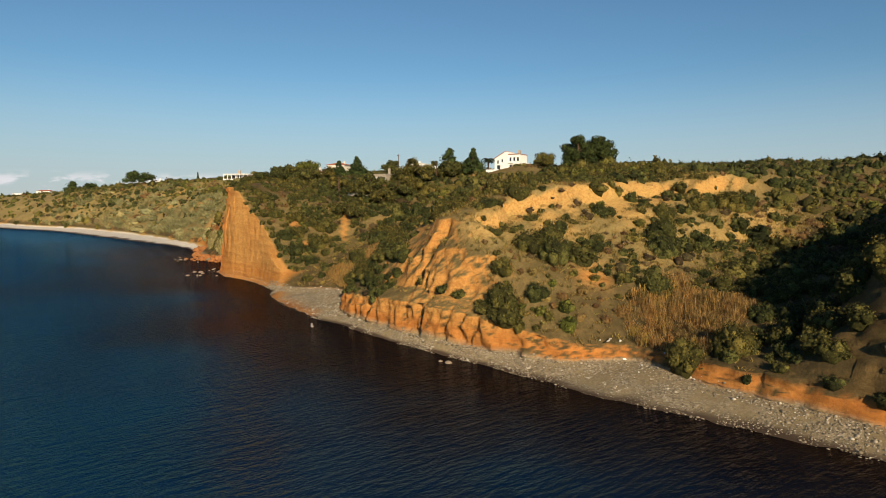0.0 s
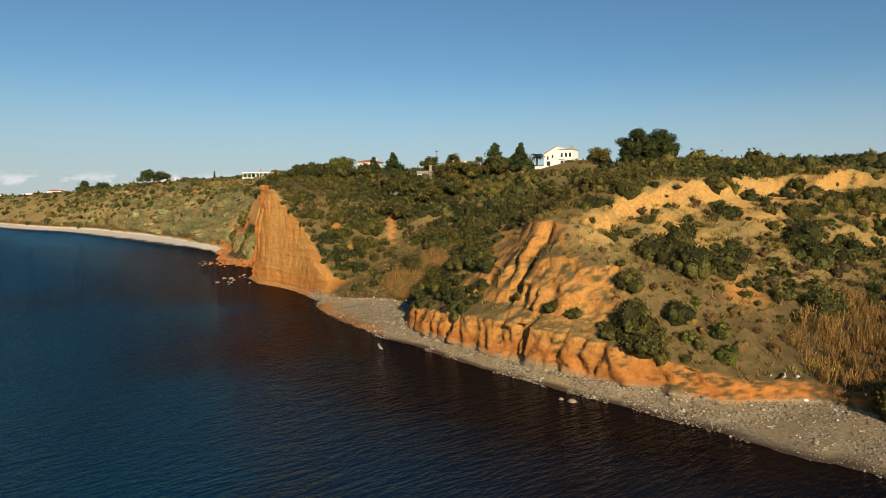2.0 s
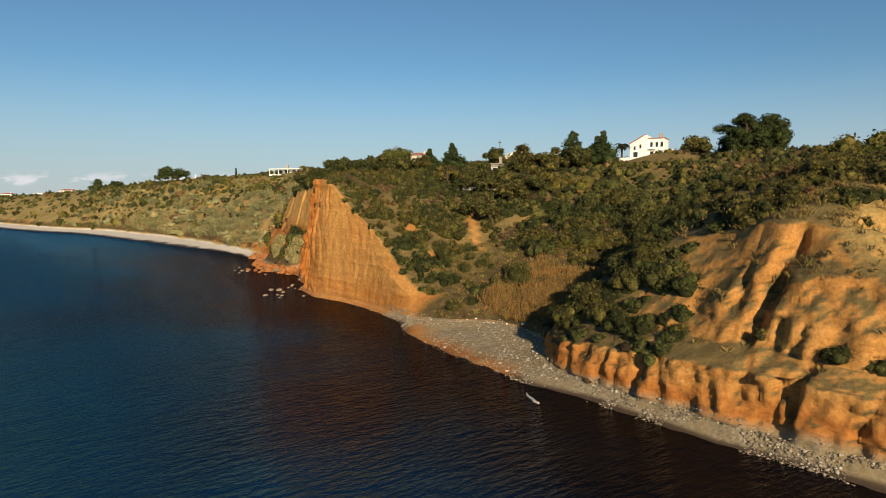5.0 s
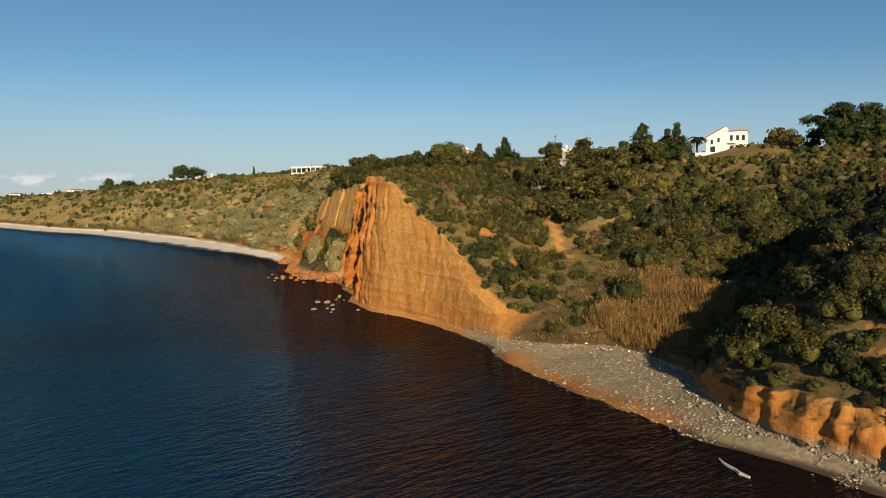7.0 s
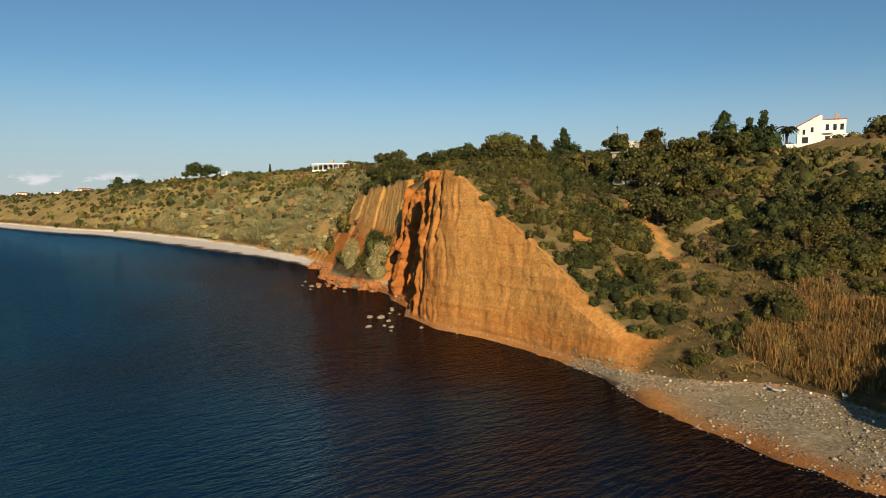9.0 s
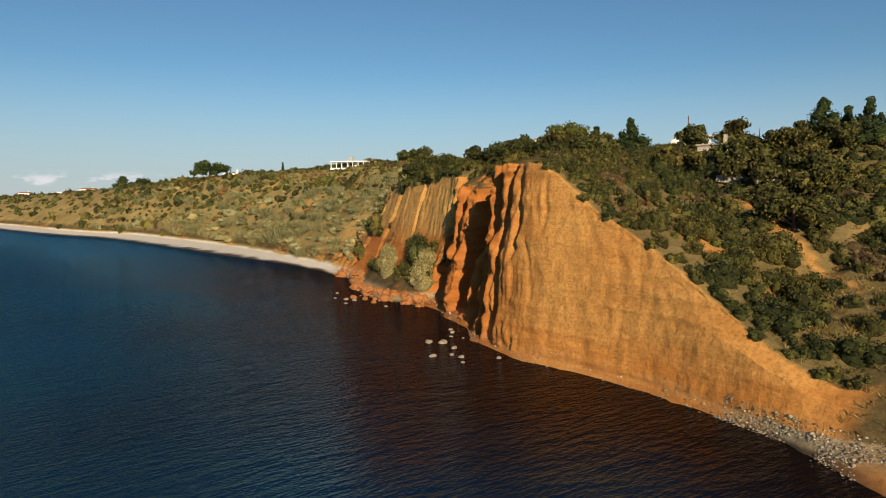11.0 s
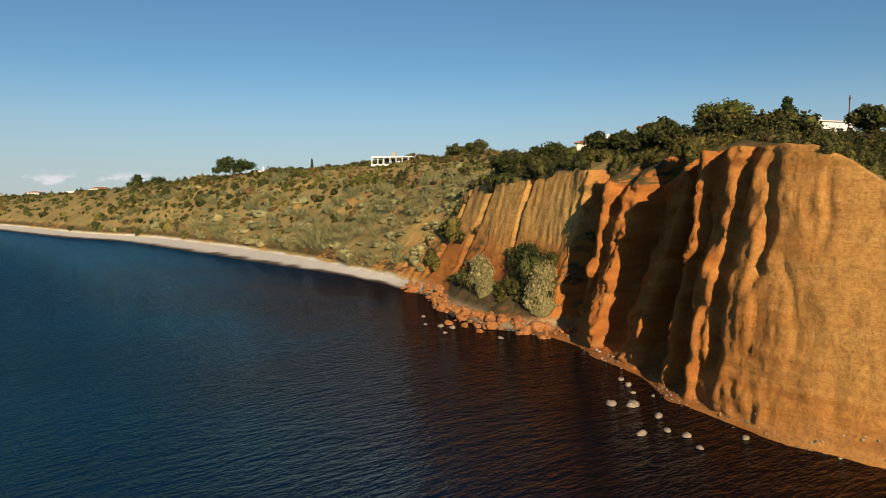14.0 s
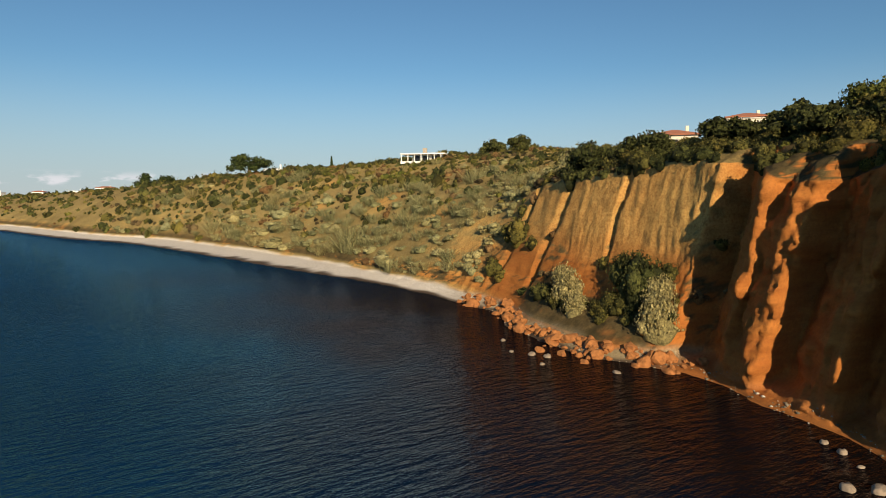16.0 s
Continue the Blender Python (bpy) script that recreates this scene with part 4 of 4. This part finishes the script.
def tree(name, x, y, z, height, lobes, leaves, size, mat, label, seed, trunk=0.28, tint=0.5, bole=0.55):
    rng = np.random.default_rng(seed)
    t = thing(name, pose(x, y, z), label, "tree")
    part("trunk", tube([(0, 0, -0.6), (0.1, 0.05, height * bole * 0.5), (0.0, 0.12, height * bole), (0.1, 0.1, height * 0.86)], [trunk * 1.3, trunk, trunk * 0.8, trunk * 0.25]), BARK, t)
    for c, r, flat in lobes[:6]:
        start = (0.05, 0.08, max(0.6, c[2] - 0.5 * math.hypot(c[0], c[1]) - 0.3))
        mid = tuple((a + b) / 2 + 0.12 for a, b in zip(start, c))
        part("limb", tube([start, mid, tuple(c)], [trunk * 0.45, trunk * 0.32, trunk * 0.12], 6), BARK, t)
    v, f = crown_mesh(rng, lobes, leaves, size)
    me = mesh_from("crown", v, f, [mat], True, {"tint": np.full(len(v), tint)})
    new("crown", me).parent = t
    return t


def spread_lobes(seed, count, radius, low, high, size, flat=0.8):
    rng = np.random.default_rng(seed)
    lobes = []
    for k in range(count):
        a, d = rng.uniform(0, 6.283), radius * math.sqrt(rng.uniform(0, 1))
        h = low + (high - low) * rng.uniform(0, 1) * (1 - 0.45 * d / radius)
        lobes.append(((d * math.cos(a), d * math.sin(a), h), size * rng.uniform(0.7, 1.25), flat))
    return lobes


def cone_lobes(seed, height, radius, tiers=10):
    rng = np.random.default_rng(seed)
    lobes = []
    for k in range(tiers):
        u = k / (tiers - 1)
        ring = max(2, round(6 * (1 - u)))
        for j in range(ring):
            a = 6.283 * j / ring + rng.uniform(0, 1)
            d = radius * (1 - u) ** 0.8 * rng.uniform(0.4, 0.8) + 0.08
            lobes.append(((d * math.cos(a), d * math.sin(a), height * (0.16 + 0.78 * u) + rng.uniform(-0.4, 0.4)), radius * (0.40 - 0.24 * u) * rng.uniform(0.7, 1.2), 0.8))
    return lobes


def all_trees():
    # the tall pines beside the white house
    for k, (x, y, hgt, r) in enumerate(((145, 131.5, 12.0, 4.6), (139.5, 126, 10.6, 4.0), (150, 127, 11.2, 4.4), (146, 124, 10.6, 4.0))):
        tree("pine_tree", x, y, ground(x, y), hgt, spread_lobes(100 + k, 34, r, 1.4, hgt - 0.8, 1.5), 210, 0.22, PINE, "tall dark green pine with a broad bushy crown", k, 0.3, 0.4)
    # conifers and a broad tree on the other side of it
    for k, (x, y, hgt, r) in enumerate(((121.5, 153, 8.0, 4.4), (116, 158, 8.2, 4.8), (125, 158, 6.8, 3.6))):
        tree("fir_tree", x, y, ground(x, y), hgt, cone_lobes(120 + k, hgt, r), 90, 0.2, PINE, "dark conical conifer beside the white house", 20 + k, 0.22, 0.3)
    for k, (x, y, hgt, r) in enumerate(((115.5, 155, 6.2, 2.9), (111, 158, 6.4, 3.0), (107, 160, 5.4, 2.4), (104, 165, 4.8, 2.4), (113, 154.5, 6.0, 3.2), (138, 138.5, 5.6, 2.2), (134, 134, 3.2, 2.0), (110, 171, 6.6, 3.2), (106, 176, 6.0, 3.0), (100, 160, 6.4, 3.4), (103, 156, 6.6, 3.4), (96, 150, 6.0, 3.4), (90, 146, 5.6, 3.2), (80, 149.5, 5.2, 3.2), (83, 143, 5.0, 3.0), (78, 159, 5.2, 3.2), (86, 155, 5.4, 3.2), (71, 139, 4.6, 2.8), (74, 180, 4.8, 2.9), (83, 179, 5.4, 2.9), (72, 170, 4.0, 2.6), (76, 174, 4.6, 2.8))):
        tree("broadleaf_tree", x, y, ground(x, y), hgt, spread_lobes(140 + k, 11, r, 1.6, hgt - 0.8, 1.25), 130, 0.26, LEAF, "rounded olive-green tree on the plateau's edge", 30 + k, 0.2, 0.36 + 0.12 * (k % 4))
    # umbrella pine above the headland
    tree("umbrella_pine", 79, 183, ground(79, 183), 31.2 - ground(79, 183), spread_lobes(160, 18, 3.0, 28.2 - ground(79, 183), 29.9 - ground(79, 183), 1.5, 0.8), 170, 0.22, LEAF, "umbrella pine with a dense bright green dome", 40, 0.28, 0.97)
    # cedars further along
    for k, (x, y, hgt, r) in enumerate(((97, 184, 7.0, 3.9), (93, 189, 5.8, 3.3))):
        tree("cedar_tree", x, y, ground(x, y), hgt, cone_lobes(170 + k, hgt, r, 9), 90, 0.22, PINE, "dark layered cedar on the skyline", 50 + k, 0.24, 0.3)
    # trees and bushes that crown the cliff round the bay
    for k, (x, y, hgt, r) in enumerate(((68, 176, 3.6, 2.2), (66, 182, 3.8, 2.4), (71, 188, 4.0, 2.4), (70, 196, 4.4, 2.2), (67, 205, 4.6, 2.4), (72, 211, 4.6, 2.4), (69, 217, 4.2, 2.2), (74, 222, 4.4, 2.2), (84, 196, 4.6, 2.6), (86, 206, 4.4, 2.4), (76, 190, 4.4, 2.6), (80, 200, 4.6, 2.6))):
        hgt, r = 1.04 * hgt, 1.15 * r
        tree("broadleaf_tree", x, y, ground(x, y), hgt, spread_lobes(180 + k, 13, r, 1.0, hgt - 0.7, 1.2), 130, 0.24, LEAF, "bushy dark olive tree above the cliff edge", 60 + k, 0.16, 0.12 + 0.1 * (k % 3))
    # far pines and a cypress on the skyline
    tree("pine_tree", 69, 409, 25.0, 9.6, spread_lobes(200, 20, 8.0, 3.4, 9.2, 2.4, 0.55), 120, 0.42, PINE, "wide flat-topped pine on the far bluff", 80, 0.35, 0.4)
    tree("pine_tree", 47, 545, 19.5, 12, spread_lobes(201, 14, 5.5, 2.5, 10.5, 2.6), 110, 0.5, PINE, "broad dark pine on the far bluff", 81, 0.35, 0.35)
    tree("pine_tree", 60, 556, 19.5, 11.5, spread_lobes(202, 14, 5.5, 2.5, 10, 2.6), 110, 0.5, PINE, "broad dark pine on the far bluff", 82, 0.35, 0.35)
    tree("cypress_tree", 99.4, 394, 28.2, 5.6, [((0, 0, 0.8 + 0.55 * k), 0.85 - 0.075 * k, 1.3) for k in range(9)], 60, 0.22, PINE, "slim dark cypress on the skyline", 83, 0.14, 0.2)
    for k, (x, y) in enumerate(((112, 300), (118, 306), (124, 318), (116, 290), (108, 282))):
        tree("broadleaf_tree", x, y, ground(x, y), 4.6, spread_lobes(210 + k, 9, 2.4, 1.2, 4.0, 1.3), 90, 0.32, LEAF, "rounded tree beside the modern white house", 90 + k, 0.18, 0.3)


def palm(x, y, z):
    rng = np.random.default_rng(5)
    p = thing("palm_tree", pose(x, y, z), "date palm with arching fronds beside the white house", "tree")
    part("trunk", tube([(0, 0, -0.4), (0, 0, 1.5), (0.05, 0, 3.0)], [0.34, 0.3, 0.34], 10), BARK, p)
    for k in range(26):
        a, lift = k * 2.4, rng.uniform(-0.2, 1.1)
        ca, sa = math.cos(a), math.sin(a)
        bm = bmesh.new()
        spine = []
        for j in range(7):
            u = j / 6
            out = 2.3 * u
            up = 3.0 + lift * 1.6 * u - (1.0 + 0.5 * lift) * 1.3 * u * u
            spine.append((Vector((ca * out, sa * out, up)), 0.32 * math.sin(0.35 + 2.6 * u) * (1 if j < 6 else 0.3)))
        rows = [(bm.verts.new(c + Vector((-sa * wd, ca * wd, -0.12 * wd))), bm.verts.new(c + Vector((0, 0, 0.08))), bm.verts.new(c + Vector((sa * wd, -ca * wd, -0.12 * wd)))) for c, wd in spine]
        for r0, r1 in zip(rows, rows[1:]):
            bm.faces.new((r0[0], r0[1], r1[1], r1[0])), bm.faces.new((r0[1], r0[2], r1[2], r1[1]))
        part("frond", bm, LEAF, p)


all_trees()
palm(125.5, 150.4, 28.2)


# ---- big bushes that stand out ----
def big_bush(x, y, r, h, mat, shapes, label, seed, tint=0.5, sink=0.7):
    v, f = shapes[seed % len(shapes)]
    me = mesh_from("bush", v, f, [mat], True, {"tint": np.full(len(v), tint)})
    ob = new("bush", me)
    ob.location, ob.rotation_euler, ob.scale = (x, y, ground(x, y) - sink), (0, 0, seed * 1.7), (r, r, h)
    return tagged(ob, label, "bush")


BIG = [shrub_shape(300 + s, 20, 1500, 0.045, 0.95, 0.84, True, 1.25) for s in range(4)]
BIG_WISP = [shrub_shape(320 + s, 16, 1500, 0.055, 0.95, 0.82, True, 1.35) for s in range(3)]
for k, (x, y, r, h) in enumerate(((58, 197.5, 3.2, 5.2), (59, 201, 2.4, 4.2), (56.5, 201.5, 1.8, 3.0))):
    big_bush(x, y, r, h, LEAF, BIG, "large dark green bush on the foot of the cliff", k, 0.25 + 0.15 * k)
for k, (x, y, r, h) in enumerate(((55.6, 193.6, 2.5, 4.2), (57.4, 195, 2.0, 3.6), (57.6, 209.6, 2.4, 4.0), (56, 206.6, 1.9, 2.8), (59.2, 212, 2.0, 3.2))):
    big_bush(x, y, r, h, SILVER, BIG_WISP, "large pale feathery bush on the foot of the cliff", k, 0.45)
for k, (x, y, r, h) in enumerate(((53.4, 54.5, 1.7, 2.0), (59, 57, 2.6, 3.4), (60.8, 60, 2.2, 2.8), (57.8, 36.8, 2.2, 3.0), (60.5, 33, 2.4, 3.2), (75, 52, 2.4, 3.2), (78, 54.5, 2.6, 3.4), (84, 58, 2.0, 2.6), (92, 57.5, 2.2, 2.8), (98, 55.5, 2.8, 3.6), (103, 56.5, 3.0, 3.6), (66, 46.5, 2.4, 3.0),
                                  (48.5, 93, 2.2, 2.2), (47.9, 88, 2.1, 2.2), (50, 90.5, 2.4, 2.6), (47.6, 82.4, 1.5, 1.6), (51, 83.5, 2.1, 2.4), (50.6, 87, 2.2, 2.6), (53.4, 86.5, 2.2, 2.6), (47.8, 79.2, 1.2, 1.2), (47.7, 66.2, 1.3, 1.2), (48.3, 63.6, 1.3, 1.1), (50.4, 57.4, 2.2, 3.0), (52, 59.4, 1.6, 2.0), (72, 124, 3.4, 3.2), (68, 118.5, 3.0, 3.0), (75, 116, 3.6, 3.4), (64, 137, 2.6, 3.0), (59, 143, 2.4, 2.6), (56, 136, 1.8, 2.0), (74.5, 62.5, 1.8, 2.2), (92, 118, 4.0, 4.6), (86, 112, 3.8, 4.4), (96, 126, 3.6, 4.2), (80, 122, 3.2, 3.6), (84, 104, 3.6, 4.2))):
    big_bush(x, y, r, h, LEAF, BIG, "large rounded green bush on the hillside", k, 0.25 + 0.12 * (k % 5))


# ---- stones, fallen clay and drift on the shore ----
def stone_shape(seed, level=2, rough=0.2):
    rng = np.random.default_rng(seed)
    v, f = ICO2 if level == 2 else ICO1
    k = 1 + rough * fbm(v[:, 0] * 1.4 + seed, v[:, 1] * 1.4, v[:, 2] * 1.4, 3)
    q = v * k[:, None] * (1, rng.uniform(0.7, 1.0), rng.uniform(0.55, 0.85))
    return q, f


def boulders():
    rng = np.random.default_rng(11)
    grey = [mesh_from("boulder", *stone_shape(s, 2, 0.3), [ROCK], True) for s in range(6)]
    clay = [mesh_from("clay_block", *stone_shape(30 + s, 2, 0.42), [CLAYROCK], False) for s in range(6)]
    for k, (x, y, r) in enumerate(((40.6, 167.4, 0.62), (41.9, 166.1, 0.66), (41.6, 163.2, 0.55), (37.5, 161.5, 0.55), (39.6, 160.8, 0.35), (39.9, 159.3, 0.4), (46.8, 171.8, 0.4), (46, 170.2, 0.45), (44.6, 168.4, 0.3), (45.4, 166.8, 0.3), (42.9, 58.6, 0.45), (42.5, 59.7, 0.3),
                                   (45.1, 202.3, 0.6), (45.9, 200.6, 0.55), (46.5, 209.4, 0.5), (47.7, 192.2, 0.5), (44, 204.6, 0.35), (43.4, 198.6, 0.35), (38.8, 157.4, 0.3), (43.2, 156.6, 0.35))):
        ob = new("boulder", grey[k % 6])
        ob.location, ob.rotation_euler, ob.scale = (x, y, 0.12 * r), (0, 0, rng.uniform(0, 6)), (r * 0.95, r * 0.8, r * 0.8)
        tagged(ob, "pale rounded boulder standing in the shallow water", "boulder", "boulders in the shallows")
    for k in range(150):
        y = rng.uniform(188, 216) if k < 110 else rng.uniform(216, 236)
        edge = float(np.interp(y, YS, SHORE_X))
        out = abs(rng.normal()) * 1.4
        x = edge + 2.4 - out * (1.6 if 192 < y < 206 else 0.9)
        r = float(np.clip(rng.lognormal(-0.75, 0.5), 0.2, 1.25))
        z = max(ground(x, y), -0.15) + 0.25 * r
        ob = new("clay_block", clay[k % 6])
        ob.location, ob.rotation_euler, ob.scale = (x, y, z), (rng.uniform(-0.5, 0.5), rng.uniform(-0.5, 0.5), rng.uniform(0, 6)), (r, r, r * rng.uniform(0.8, 1.4))
        tagged(ob, "rust-coloured block of fallen clay at the cliff's foot", "rock", "fallen clay blocks")


def shingle():
    """Stones of the beach, too many to count."""
    rng = np.random.default_rng(12)
    shapes = [stone_shape(60 + s, 1, 0.3) for s in range(5)]
    places = []
    while len(places) < 12000:
        y = rng.uniform(16, 132) if rng.random() < 0.93 else rng.uniform(132, 240)
        edge, back = np.interp(y, YS, SHORE_X), np.interp(y, YS, XB[:, 3])
        u = rng.beta(1.3, 1.1)
        x = edge - 0.5 + u * (back - edge + 0.9)
        if ground(x, y) > 1.7:
            continue
        if float(fbm(x / 3, y / 3, 5.0, 3)) < -0.25 and u < 0.7:
            continue
        r = float(np.clip(rng.lognormal(-2.6, 0.42), 0.045, 0.24))
        places.append((x, y, ground(x, y) + 0.2 * r, r, r * 0.8, rng.uniform(0, 6.28), rng.random()))
    scatter("beach_stones", shapes, places, PEBBLE, "grey and cream stones and pebbles of the shingle beach", "pebbles")


def pebble_material():
    m, n, l, bsdf = material("beach_pebble", 0.85, 0.25)
    c = ramp(n, l, attribute(n, "tint"), [(0.0, (0.10, 0.083, 0.058)), (0.5, (0.21, 0.175, 0.125)), (0.9, (0.33, 0.285, 0.215)), (1.0, (0.50, 0.46, 0.38))])
    l.new(c, bsdf.inputs["Base Color"])
    return m


PEBBLE = pebble_material()


def driftwood(x, y, z, length, r, turn, label):
    rng = np.random.default_rng(int(x * 10 + y))
    pts = [(length * (u - 0.5), 0.12 * rng.normal(), 0.06 * rng.normal()) for u in np.linspace(0, 1, 6)]
    bm = tube(pts, [r * 0.6, r, r * 0.95, r * 0.85, r * 0.6, r * 0.3], 7)
    me = bpy.data.meshes.new("driftwood")
    bm.to_mesh(me), bm.free()
    me.materials.append(GREYWOOD)
    ob = new("driftwood", me)
    ob.location, ob.rotation_euler = (x, y, z), (0, 0, radians(turn))
    tagged(ob, label, "driftwood")


def litter():
    rng = np.random.default_rng(14)
    base = [mesh_from("flotsam", *stone_shape(90 + s, 1, 0.6), [PLASTIC], False) for s in range(3)]
    spots = [(56.6, 43.6), (57.0, 44.6), (58.2, 39.6), (56.4, 41.2), (57.6, 37.4), (55.4, 46.2), (56.8, 35.2), (53.4, 109.6), (53.8, 108.6), (54.2, 107.2), (52.6, 111.4), (52.0, 114.6), (51.4, 104), (54.6, 40.2)]
    for k, (x, y) in enumerate(spots):
        r = rng.uniform(0.08, 0.22)
        ob = new("flotsam", base[k % 3])
        ob.location, ob.rotation_euler, ob.scale = (x, y, ground(x, y) + 0.12), (0, 0, rng.uniform(0, 6)), (r, r * 0.8, r)
        tagged(ob, "scrap of white plastic washed up on the shingle", "litter", "washed-up scraps")
    driftwood(38.5, 88.4, 0.03, 3.2, 0.16, 70, "bleached log floating in the shallows")
    driftwood(56.2, 45.4, ground(56.2, 45.4) + 0.12, 2.4, 0.1, 20, "bleached branch lying on the shingle")
    driftwood(52.4, 112.6, ground(52.4, 112.6) + 0.1, 2.6, 0.1, 60, "bleached branch lying on the shingle")
    driftwood(50.2, 98.0, ground(50.2, 98) + 0.1, 1.8, 0.08, 130, "bleached branch lying on the shingle")


boulders()
shingle()
litter()
